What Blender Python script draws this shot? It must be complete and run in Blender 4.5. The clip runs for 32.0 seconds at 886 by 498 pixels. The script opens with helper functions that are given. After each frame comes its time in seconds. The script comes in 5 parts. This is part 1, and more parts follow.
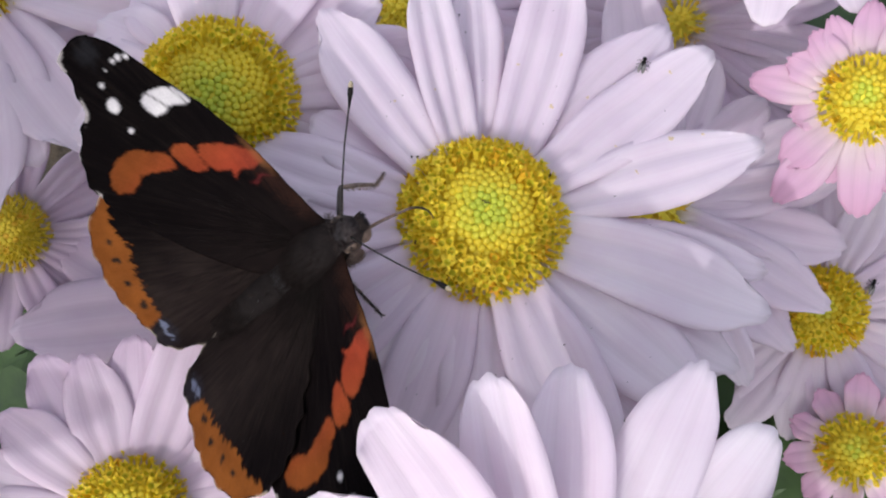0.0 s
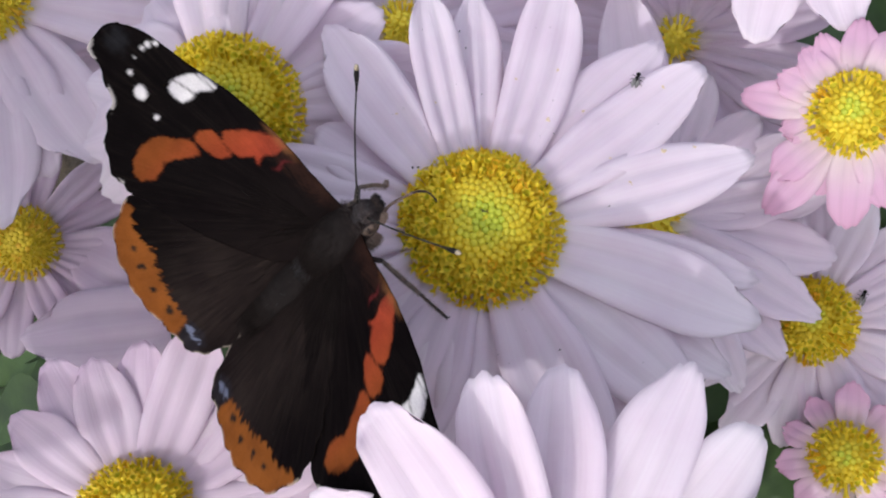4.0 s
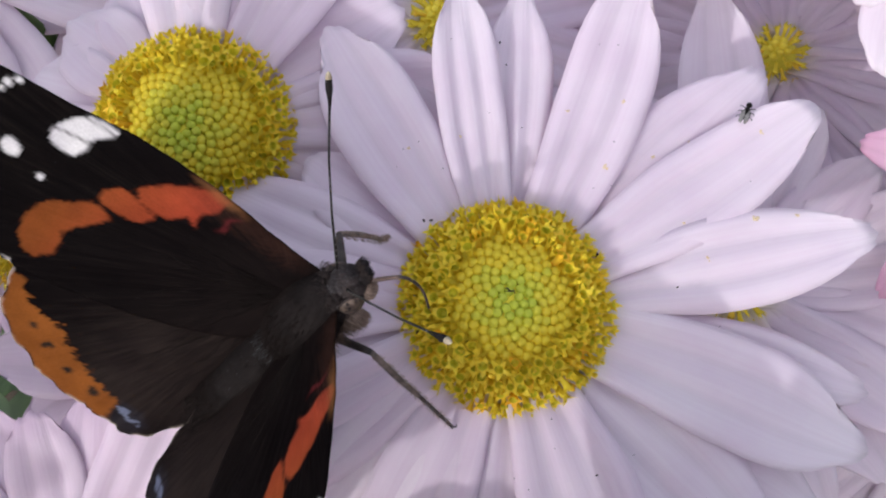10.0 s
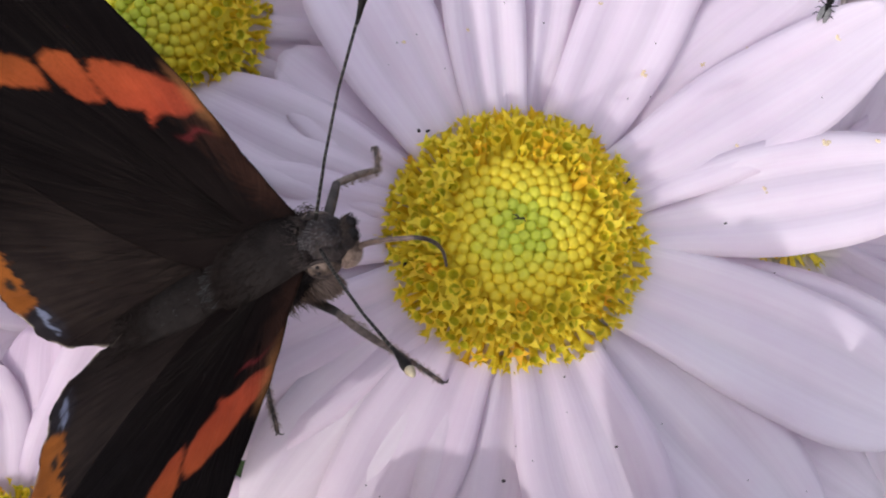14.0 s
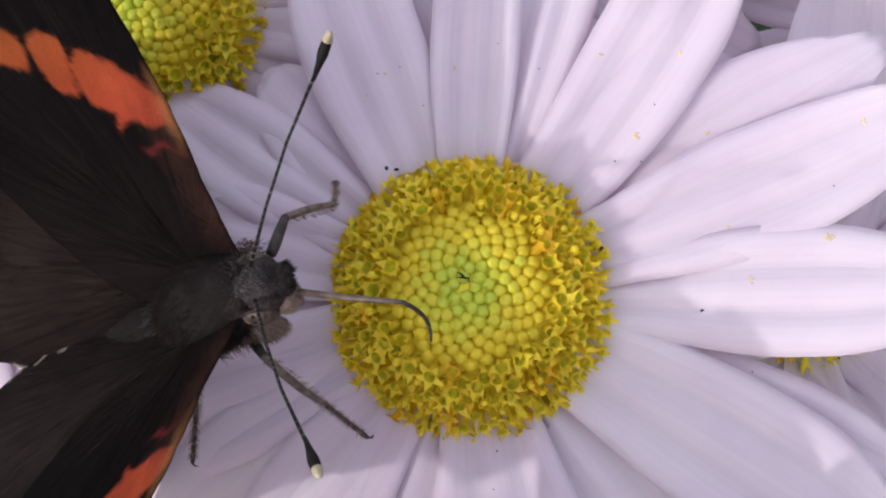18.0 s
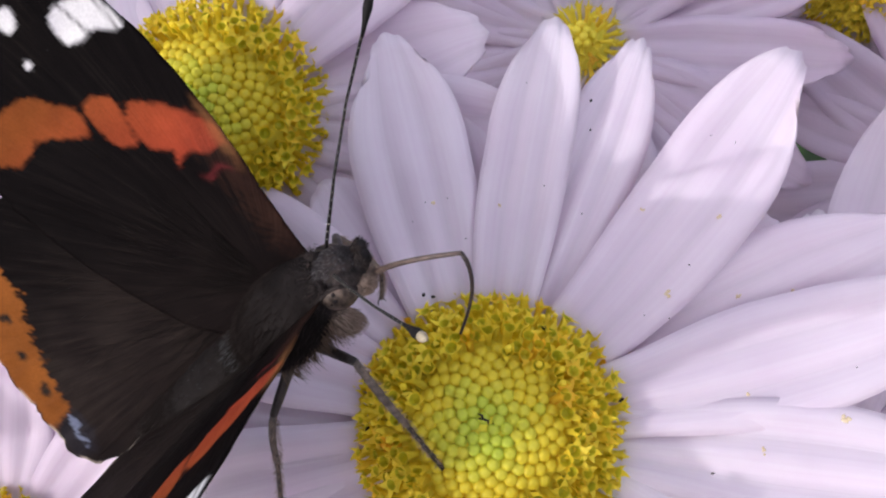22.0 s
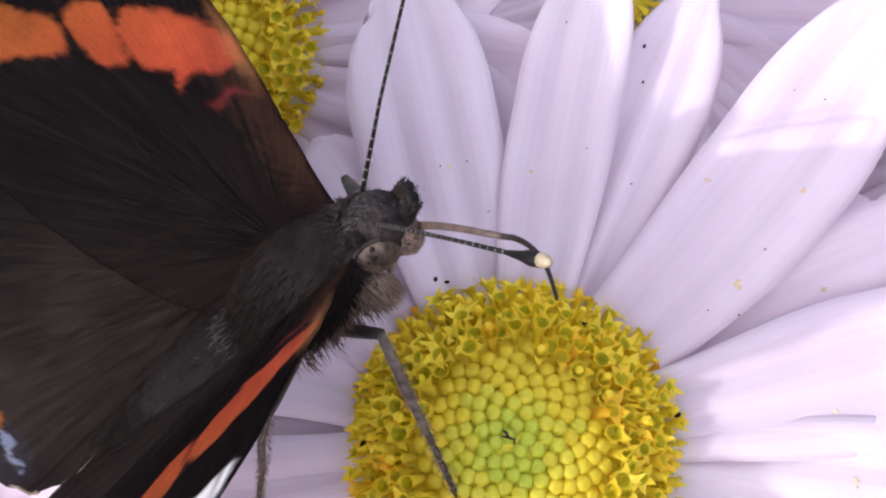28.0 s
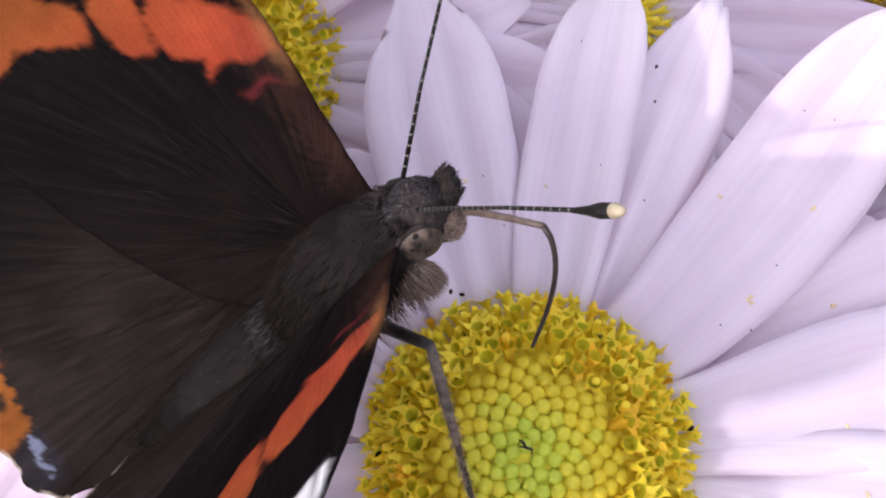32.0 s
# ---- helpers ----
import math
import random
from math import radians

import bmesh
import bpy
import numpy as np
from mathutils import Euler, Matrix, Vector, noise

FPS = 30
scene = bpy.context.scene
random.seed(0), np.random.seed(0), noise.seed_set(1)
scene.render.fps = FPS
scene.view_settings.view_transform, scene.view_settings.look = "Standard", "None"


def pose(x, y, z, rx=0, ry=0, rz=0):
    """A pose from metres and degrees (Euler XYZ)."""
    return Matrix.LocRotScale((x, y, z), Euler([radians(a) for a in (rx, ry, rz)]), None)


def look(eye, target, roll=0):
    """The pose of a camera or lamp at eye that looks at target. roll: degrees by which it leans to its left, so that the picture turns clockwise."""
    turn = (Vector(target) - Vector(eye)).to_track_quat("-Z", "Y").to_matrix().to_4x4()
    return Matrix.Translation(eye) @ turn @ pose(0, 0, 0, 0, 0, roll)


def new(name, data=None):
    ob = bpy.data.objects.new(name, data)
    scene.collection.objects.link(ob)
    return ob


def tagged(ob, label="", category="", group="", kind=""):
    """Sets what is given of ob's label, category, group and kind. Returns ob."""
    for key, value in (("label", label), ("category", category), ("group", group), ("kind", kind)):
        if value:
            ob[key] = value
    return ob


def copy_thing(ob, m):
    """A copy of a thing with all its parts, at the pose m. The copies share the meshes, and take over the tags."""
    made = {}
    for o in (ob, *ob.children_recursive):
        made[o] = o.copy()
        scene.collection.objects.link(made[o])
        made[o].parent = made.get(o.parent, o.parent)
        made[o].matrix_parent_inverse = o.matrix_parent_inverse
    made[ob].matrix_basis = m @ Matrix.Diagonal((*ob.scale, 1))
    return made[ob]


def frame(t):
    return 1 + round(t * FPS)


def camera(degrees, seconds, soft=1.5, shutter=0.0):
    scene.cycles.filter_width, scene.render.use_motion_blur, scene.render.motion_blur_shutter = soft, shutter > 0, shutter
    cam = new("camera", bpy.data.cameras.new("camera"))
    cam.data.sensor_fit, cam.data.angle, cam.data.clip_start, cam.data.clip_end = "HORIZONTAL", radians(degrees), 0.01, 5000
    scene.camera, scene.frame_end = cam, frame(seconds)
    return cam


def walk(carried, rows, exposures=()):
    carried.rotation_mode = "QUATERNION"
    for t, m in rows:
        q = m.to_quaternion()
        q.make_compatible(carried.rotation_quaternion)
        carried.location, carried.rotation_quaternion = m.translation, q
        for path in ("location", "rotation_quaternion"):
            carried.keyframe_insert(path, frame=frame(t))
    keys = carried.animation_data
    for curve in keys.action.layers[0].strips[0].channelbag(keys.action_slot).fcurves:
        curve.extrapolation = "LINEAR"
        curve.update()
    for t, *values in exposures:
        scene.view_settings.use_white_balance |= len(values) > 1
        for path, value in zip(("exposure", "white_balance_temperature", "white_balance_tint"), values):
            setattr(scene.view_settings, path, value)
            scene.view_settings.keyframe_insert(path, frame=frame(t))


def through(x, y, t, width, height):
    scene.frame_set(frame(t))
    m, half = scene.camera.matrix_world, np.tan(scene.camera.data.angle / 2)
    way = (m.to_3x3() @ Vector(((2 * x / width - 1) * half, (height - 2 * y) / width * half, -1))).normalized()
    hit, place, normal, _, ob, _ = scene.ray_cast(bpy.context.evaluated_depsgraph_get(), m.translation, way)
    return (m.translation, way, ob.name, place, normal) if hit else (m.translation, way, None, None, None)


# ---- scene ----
# Camera. Places are in millimetres round the main flower's middle, BED metres over the soil.
BED = 0.32
MM = 0.001
cam = camera(50.0, 32.0, soft=2.1)
PATH = [
    (0, 23.99, -42.60, 84.28, 24.10, 17.21, 3.22),
    (0.5, 23.55, -42.17, 84.35, 24.23, 17.24, 3.27),
    (1, 23.49, -43.27, 84.85, 24.28, 17.21, 3.33),
    (1.5, 24.24, -46.25, 86.74, 24.41, 17.38, 3.34),
    (2, 23.57, -48.10, 88.27, 24.87, 17.10, 3.40),
    (2.5, 25.03, -47.14, 88.24, 25.11, 17.23, 3.55),
    (3, 26.41, -45.81, 87.59, 25.32, 17.35, 3.60),
    (3.5, 25.45, -45.01, 86.31, 25.41, 17.31, 3.56),
    (5.5, 25.77, -45.26, 87.75, 25.13, 17.81, 4.09),
    (6, 24.58, -42.85, 87.47, 25.37, 17.72, 4.40),
    (6.5, 23.36, -38.52, 84.12, 25.72, 17.85, 4.78),
    (7, 23.60, -33.74, 79.46, 25.90, 17.81, 5.33),
    (7.5, 25.08, -30.13, 77.01, 26.08, 17.73, 6.11),
    (8, 25.49, -27.12, 74.16, 26.25, 18.23, 7.23),
    (8.5, 22.14, -25.92, 73.37, 26.19, 18.13, 8.17),
    (9, 21.17, -26.56, 72.10, 25.97, 18.51, 8.60),
    (9.5, 22.00, -26.17, 70.27, 25.19, 18.92, 8.85),
    (10, 22.38, -25.62, 68.67, 24.76, 19.03, 9.05),
    (10.5, 22.20, -24.54, 67.04, 24.22, 19.04, 9.34),
    (11, 21.71, -24.06, 64.83, 23.98, 19.07, 9.79),
    (11.5, 20.85, -24.85, 63.35, 23.61, 18.93, 10.11),
    (12, 20.21, -25.20, 62.27, 22.95, 19.05, 10.38),
    (12.5, 20.78, -24.40, 60.98, 22.46, 19.15, 10.82),
    (13, 21.03, -23.67, 59.24, 22.51, 19.02, 10.85),
    (13.5, 20.24, -22.42, 56.81, 22.89, 19.23, 11.22),
    (14, 19.14, -22.17, 54.90, 22.63, 19.51, 11.71),
    (14.5, 16.95, -22.72, 54.14, 22.04, 19.12, 12.03),
    (16.5, 19.92, -20.41, 51.57, 21.42, 20.40, 13.66),
    (17, 19.69, -18.06, 51.48, 22.81, 20.21, 15.59),
    (17.5, 19.42, -17.26, 50.62, 24.75, 19.24, 17.96),
    (18, 27.32, -14.85, 48.92, 26.48, 23.14, 22.56),
    (18.5, 27.78, -14.55, 48.74, 26.53, 21.74, 23.31),
    (19, 28.50, -15.80, 51.02, 26.52, 21.38, 25.30),
    (19.5, 29.71, -17.09, 53.92, 27.24, 21.07, 26.72),
    (20, 30.16, -17.93, 56.65, 28.50, 21.05, 27.14),
    (20.5, 29.81, -16.87, 56.41, 30.91, 20.82, 27.84),
    (21, 29.96, -12.61, 56.28, 30.93, 21.90, 28.94),
    (21.5, 30.93, -9.48, 57.20, 29.94, 22.70, 29.80),
    (22, 27.55, -8.26, 53.97, 30.30, 22.56, 30.24),
    (22.5, 26.23, -7.81, 52.28, 30.57, 22.50, 30.47),
    (23, 25.02, -6.84, 50.28, 30.62, 23.03, 30.82),
    (23.5, 24.40, -4.38, 49.71, 30.02, 22.91, 30.87),
    (24, 24.62, -4.29, 47.89, 30.10, 22.66, 30.86),
    (24.5, 25.83, -4.71, 47.51, 29.45, 22.58, 30.99),
    (25, 24.28, -6.50, 48.09, 29.65, 22.34, 30.87),
    (25.5, 22.38, -7.81, 46.58, 30.39, 22.41, 31.18),
    (27.5, 20.37, -6.41, 43.87, 30.00, 22.27, 31.33),
    (28, 20.39, -5.69, 44.28, 29.67, 22.11, 31.46),
    (28.5, 20.87, -5.60, 44.50, 29.63, 22.21, 31.43),
    (29, 20.73, -6.12, 44.51, 29.88, 22.02, 31.38),
    (29.5, 20.79, -5.92, 44.47, 29.97, 21.93, 31.38),
    (30, 20.92, -6.03, 44.40, 30.02, 21.83, 31.25),
    (30.5, 20.09, -7.20, 44.18, 30.99, 21.49, 31.35),
    (31, 19.95, -6.88, 44.42, 30.92, 21.47, 31.39),
    (31.5, 19.60, -7.44, 44.38, 31.56, 20.95, 31.32),
    (32, 19.50, -7.79, 44.75, 31.81, 20.81, 31.55),
]
walk(cam, [(t, pose(x * MM, y * MM, z * MM + BED, rx, ry, rz)) for t, x, y, z, rx, ry, rz in PATH],
     exposures=[(0, 0.76, 6150, 9), (7, 0.80, 6150, 9), (9, 0.81, 6150, 9), (13, 0.96, 6250, 9), (17, 0.98, 6250, 9), (18, 0.98, 6250, 9), (19, 0.88, 6200, 10), (21, 0.92, 6200, 10), (23, 1.14, 6200, 11), (25, 1.14, 6200, 11), (28, 1.44, 6200, 13), (32, 1.44, 6200, 13)])

# Light: a bright sky veiled by thin even cloud, and the sun, halfway up over the lower left of the bed.
SUN_AT = Vector((-0.221, -0.722, 0.656)).normalized()
world = bpy.data.worlds.new("sky")
scene.world = world
world.use_nodes = True
wn = world.node_tree.nodes
sky = wn.new("ShaderNodeTexSky")
sky.sky_type, sky.sun_disc = "NISHITA", False
sky.dust_density, sky.air_density, sky.ozone_density = 6.0, 0.55, 0.3
sky.sun_elevation = math.asin(SUN_AT.z)
sky.sun_rotation = math.atan2(SUN_AT.x, SUN_AT.y)
veil = wn.new("ShaderNodeMix")
veil.data_type = "RGBA"
veil.inputs[0].default_value, veil.inputs[7].default_value = 0.65, (3.9, 3.95, 4.3, 1)
world.node_tree.links.new(sky.outputs[0], veil.inputs[6])
world.node_tree.links.new(veil.outputs[2], wn["Background"].inputs[0])
wn["Background"].inputs[1].default_value = 0.15
sun = new("sun", bpy.data.lights.new("sun", "SUN"))
sun.data.energy, sun.data.angle, sun.data.color = 0.92, radians(0.8), (1.0, 0.97, 0.93)
sun.matrix_world = look(SUN_AT, (0, 0, 0))

# ---- materials ----
def material(name):
    m = bpy.data.materials.new(name)
    m.use_nodes = True
    nt = m.node_tree
    return m, nt, nt.nodes["Principled BSDF"]


def node(nt, kind, **values):
    n = nt.nodes.new(kind)
    for key, value in values.items():
        n.inputs[key].default_value = value
    return n


def ramp(nt, source, stops):
    r = nt.nodes.new("ShaderNodeValToRGB")
    while len(r.color_ramp.elements) < len(stops):
        r.color_ramp.elements.new(0.5)
    for e, (at, col) in zip(r.color_ramp.elements, stops):
        e.position, e.color = at, (*col, 1)
    nt.links.new(source, r.inputs[0])
    return r.outputs[0]


def mixed(nt, kind, fac, a, b):
    n = nt.nodes.new("ShaderNodeMix")
    n.data_type, n.blend_type = "RGBA", kind
    for slot, value in ((0, fac), (6, a), (7, b)):
        if isinstance(value, (int, float)):
            n.inputs[slot].default_value = value
        elif isinstance(value, tuple):
            n.inputs[slot].default_value = (*value, 1)
        else:
            nt.links.new(value, n.inputs[slot])
    return n.outputs[2]


def bumped(nt, bsdf, height, metres, strength=1.0):
    b = nt.nodes.new("ShaderNodeBump")
    b.inputs["Strength"].default_value, b.inputs["Distance"].default_value = strength, metres
    nt.links.new(height, b.inputs["Height"])
    nt.links.new(b.outputs[0], bsdf.inputs["Normal"])


def stretched(nt, scale, kind="UV"):
    tc = nt.nodes.new("ShaderNodeTexCoord")
    mp = nt.nodes.new("ShaderNodeMapping")
    mp.inputs["Scale"].default_value = scale
    nt.links.new(tc.outputs[kind], mp.inputs[0])
    return mp.outputs[0]


def petal_material(name, base, mid, tip, see_through=0.4, pale=0.16):
    """A ray petal: pale at its base, lengthwise veins and folds, thin enough to let light through."""
    m, nt, bsdf = material(name)
    sep = nt.nodes.new("ShaderNodeSeparateXYZ")
    nt.links.new(stretched(nt, (1, 1, 1)), sep.inputs[0])
    along = ramp(nt, sep.outputs[1], [(0.0, base), (pale, mid), (0.72, mid), (1.0, tip)])
    veins = node(nt, "ShaderNodeTexNoise", Scale=1.0, Detail=3.0)
    nt.links.new(stretched(nt, (26, 1.3, 1)), veins.inputs["Vector"])
    blotch = node(nt, "ShaderNodeTexNoise", Scale=160.0, Detail=4.0)
    nt.links.new(stretched(nt, (1, 1, 1), "Object"), blotch.inputs["Vector"])
    white, low = (1, 1, 1), (0, 0, 0)
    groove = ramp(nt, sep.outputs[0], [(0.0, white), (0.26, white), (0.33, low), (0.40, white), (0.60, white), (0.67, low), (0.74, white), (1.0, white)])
    info = nt.nodes.new("ShaderNodeObjectInfo")
    col = mixed(nt, "MULTIPLY", 0.22, along, ramp(nt, veins.outputs[0], [(0.3, (0.84, 0.74, 0.82)), (0.65, (1, 1, 1))]))
    col = mixed(nt, "MULTIPLY", 0.45, col, ramp(nt, blotch.outputs[0], [(0.30, (0.90, 0.83, 0.90)), (0.62, (1, 1, 1))]))
    col = mixed(nt, "MULTIPLY", 0.6, col, ramp(nt, info.outputs["Random"], [(0.0, (0.95, 0.89, 0.95)), (1.0, (1, 1, 1))]))
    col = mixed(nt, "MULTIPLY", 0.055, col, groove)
    nt.links.new(col, bsdf.inputs["Base Color"])
    bsdf.inputs["Roughness"].default_value = 0.55
    bsdf.inputs["Specular IOR Level"].default_value = 0.25
    relief = mixed(nt, "ADD", 1.0, veins.outputs[0], mixed(nt, "MULTIPLY", 1.0, groove, (0.9, 0.9, 0.9)))
    bumped(nt, bsdf, relief, 0.00015, 0.4)
    glow = nt.nodes.new("ShaderNodeBsdfTranslucent")
    nt.links.new(col, glow.inputs[0])
    mix = nt.nodes.new("ShaderNodeMixShader")
    mix.inputs[0].default_value = see_through
    nt.links.new(bsdf.outputs[0], mix.inputs[1])
    nt.links.new(glow.outputs[0], mix.inputs[2])
    nt.links.new(mix.outputs[0], nt.nodes["Material Output"].inputs[0])
    return m


def plain(name, colour, rough=0.6, other=None, scale=400.0, relief=0.0, spec=0.3, detail=4.0):
    """A surface with two tones of speckle and some relief; scale in cycles to the metre."""
    m, nt, bsdf = material(name)
    n = node(nt, "ShaderNodeTexNoise", Scale=scale, Detail=detail)
    nt.links.new(stretched(nt, (1, 1, 1), "Object"), n.inputs["Vector"])
    info = nt.nodes.new("ShaderNodeObjectInfo")
    other = other or tuple(c * 0.7 for c in colour)
    col = ramp(nt, n.outputs[0], [(0.35, other), (0.65, colour)])
    col = mixed(nt, "MULTIPLY", 1.0, col, ramp(nt, info.outputs["Random"], [(0, (0.84, 0.84, 0.84)), (1, (1, 1, 1))]))
    nt.links.new(col, bsdf.inputs["Base Color"])
    bsdf.inputs["Roughness"].default_value = rough
    bsdf.inputs["Specular IOR Level"].default_value = spec
    if relief:
        bumped(nt, bsdf, n.outputs[0], relief)
    return m


def island(name, stops, rough=0.5, scale=900.0, relief=0.0001, gloss=0.25):
    """Small joined pieces, each with a tone of its own."""
    m, nt, bsdf = material(name)
    geo = nt.nodes.new("ShaderNodeNewGeometry")
    n = node(nt, "ShaderNodeTexNoise", Scale=scale, Detail=3.0)
    nt.links.new(stretched(nt, (1, 1, 1), "Object"), n.inputs["Vector"])
    col = ramp(nt, geo.outputs["Random Per Island"], stops)
    col = mixed(nt, "MULTIPLY", 0.5, col, ramp(nt, n.outputs[0], [(0.3, (0.7, 0.7, 0.7)), (0.7, (1, 1, 1))]))
    nt.links.new(col, bsdf.inputs["Base Color"])
    bsdf.inputs["Roughness"].default_value = rough
    bsdf.inputs["Specular IOR Level"].default_value = gloss
    if relief:
        bumped(nt, bsdf, n.outputs[0], relief)
    return m


def tinted(name, stops, rough=0.45, through=0.3):
    """Florets as parts: each object takes a tone by its own random number."""
    m, nt, bsdf = material(name)
    info = nt.nodes.new("ShaderNodeObjectInfo")
    n = node(nt, "ShaderNodeTexNoise", Scale=2500.0, Detail=3.0)
    nt.links.new(stretched(nt, (1, 1, 1), "Object"), n.inputs["Vector"])
    col = ramp(nt, info.outputs["Random"], stops)
    col = mixed(nt, "MULTIPLY", 0.4, col, ramp(nt, n.outputs[0], [(0.3, (0.72, 0.72, 0.6)), (0.7, (1, 1, 1))]))
    nt.links.new(col, bsdf.inputs["Base Color"])
    bsdf.inputs["Roughness"].default_value = rough
    bsdf.inputs["Specular IOR Level"].default_value = 0.3
    bumped(nt, bsdf, n.outputs[0], 0.00005, 0.6)
    glow = nt.nodes.new("ShaderNodeBsdfTranslucent")
    nt.links.new(col, glow.inputs[0])
    mix = nt.nodes.new("ShaderNodeMixShader")
    mix.inputs[0].default_value = through
    nt.links.new(bsdf.outputs[0], mix.inputs[1])
    nt.links.new(glow.outputs[0], mix.inputs[2])
    nt.links.new(mix.outputs[0], nt.nodes["Material Output"].inputs[0])
    return m


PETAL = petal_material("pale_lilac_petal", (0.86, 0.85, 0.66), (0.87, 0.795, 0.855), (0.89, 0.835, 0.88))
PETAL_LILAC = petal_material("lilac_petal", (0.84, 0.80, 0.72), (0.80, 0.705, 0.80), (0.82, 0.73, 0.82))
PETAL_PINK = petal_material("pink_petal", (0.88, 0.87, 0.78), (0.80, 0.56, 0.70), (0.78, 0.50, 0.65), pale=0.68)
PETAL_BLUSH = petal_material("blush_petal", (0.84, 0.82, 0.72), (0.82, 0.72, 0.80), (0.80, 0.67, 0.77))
BUD_CORE = tinted("green_bud", [(0.0, (0.66, 0.73, 0.08)), (1.0, (0.72, 0.76, 0.08))], 0.4, 0.4)
BUD_MID = tinted("lime_bud", [(0.0, (0.79, 0.76, 0.07)), (1.0, (0.86, 0.76, 0.07))], 0.4, 0.4)
THROAT = tinted("green_throat", [(0.0, (0.56, 0.56, 0.03)), (1.0, (0.72, 0.66, 0.04))], 0.5, 0.4)
BUD = tinted("yellow_bud", [(0.0, (0.86, 0.71, 0.05)), (1.0, (0.91, 0.74, 0.05))], 0.4, 0.4)
FLORET = tinted("yellow_floret", [(0.0, (0.92, 0.76, 0.06)), (0.82, (0.95, 0.80, 0.07)), (0.94, (0.94, 0.69, 0.05)), (1.0, (0.94, 0.58, 0.04))], 0.45, 0.5)
FLORETS_FAR = island("yellow_florets", [(0.0, (0.80, 0.65, 0.05)), (0.7, (0.88, 0.70, 0.06)), (1.0, (0.88, 0.55, 0.05))])
RECEPTACLE = plain("green_receptacle", (0.86, 0.73, 0.06), 0.7, (0.76, 0.66, 0.05), 1500, 0.0001)
STEM = plain("green_stem", (0.10, 0.16, 0.04), 0.6, (0.06, 0.10, 0.03), 300, 0.0002)
LEAF = plain("green_leaf", (0.045, 0.085, 0.022), 0.5, (0.02, 0.042, 0.012), 120, 0.0004)
SOIL = plain("dark_soil", (0.06, 0.045, 0.03), 0.95, (0.025, 0.02, 0.015), 60, 0.01)


def wing_material(name):
    """Scaled wing: the pattern comes from the mesh's own colour layer; fine scales and silky hairs that run out from the root."""
    m, nt, bsdf = material(name)
    at = nt.nodes.new("ShaderNodeVertexColor")
    at.layer_name = "pattern"
    scales = node(nt, "ShaderNodeTexNoise", Scale=5200.0, Detail=2.0)
    nt.links.new(stretched(nt, (1, 1, 1), "Object"), scales.inputs["Vector"])
    silk = node(nt, "ShaderNodeTexNoise", Scale=1.0, Detail=5.0, Roughness=0.62)
    nt.links.new(stretched(nt, (46, 0.16, 1)), silk.inputs["Vector"])
    cloud = node(nt, "ShaderNodeTexNoise", Scale=260.0, Detail=3.0)
    nt.links.new(stretched(nt, (1, 1, 1), "Object"), cloud.inputs["Vector"])
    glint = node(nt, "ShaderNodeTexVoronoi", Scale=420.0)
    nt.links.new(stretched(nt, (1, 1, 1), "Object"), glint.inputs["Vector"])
    col = mixed(nt, "MULTIPLY", 0.28, at.outputs[0], ramp(nt, scales.outputs[0], [(0.3, (0.55, 0.55, 0.55)), (0.7, (1, 1, 1))]))
    sep = nt.nodes.new("ShaderNodeSeparateColor")
    nt.links.new(at.outputs[0], sep.inputs[0])
    dull = ramp(nt, sep.outputs[0], [(0.02, (1, 1, 1)), (0.09, (0.12, 0.12, 0.12))])
    col = mixed(nt, "MULTIPLY", dull, col, ramp(nt, silk.outputs[0], [(0.34, (0.58, 0.58, 0.60)), (0.56, (0.95, 0.95, 0.93)), (0.72, (1.0, 0.98, 0.92))]))
    col = mixed(nt, "MULTIPLY", 0.8, col, ramp(nt, cloud.outputs[0], [(0.32, (0.62, 0.60, 0.66)), (0.62, (1, 1, 1))]))
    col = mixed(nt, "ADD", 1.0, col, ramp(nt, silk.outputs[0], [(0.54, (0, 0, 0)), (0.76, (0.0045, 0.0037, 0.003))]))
    # pale dots painted into the colour as glints
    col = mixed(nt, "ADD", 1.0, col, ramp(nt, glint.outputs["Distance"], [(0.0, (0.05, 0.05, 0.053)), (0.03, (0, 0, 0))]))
    nt.links.new(col, bsdf.inputs["Base Color"])
    bsdf.inputs["Roughness"].default_value = 0.55
    bsdf.inputs["Specular IOR Level"].default_value = 0.012
    bumped(nt, bsdf, silk.outputs[0], 0.0002, 0.5)
    return m


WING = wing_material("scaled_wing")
FUR = plain("dark_fur", (0.014, 0.0112, 0.0108), 0.8, (0.008, 0.0065, 0.0063), 700, 0.0002, 0.05)
HAIR = island("brown_hairs", [(0.0, (0.009, 0.0066, 0.0062)), (0.85, (0.017, 0.0125, 0.0118)), (1.0, (0.045, 0.036, 0.034))], 0.6, 900, 0.0, 0.03)
HAIR_BROWN = island("warm_brown_hairs", [(0.0, (0.04, 0.027, 0.02)), (0.6, (0.10, 0.066, 0.046)), (1.0, (0.2, 0.135, 0.09))], 0.7, 900, 0.0)
HAIR_GREY = island("grey_hairs", [(0.0, (0.012, 0.0095, 0.0105)), (0.75, (0.034, 0.028, 0.031)), (1.0, (0.15, 0.135, 0.14))], 0.7, 900, 0.0)
HAIR_RED = island("red_brown_hairs", [(0.0, (0.010, 0.007, 0.007)), (0.7, (0.026, 0.018, 0.017)), (1.0, (0.075, 0.052, 0.045))], 0.7, 900, 0.0)
HEAD_GREY = plain("grey_head_scales", (0.040, 0.029, 0.027), 0.8, (0.012, 0.009, 0.0085), 1500, 0.0003, 0.2)
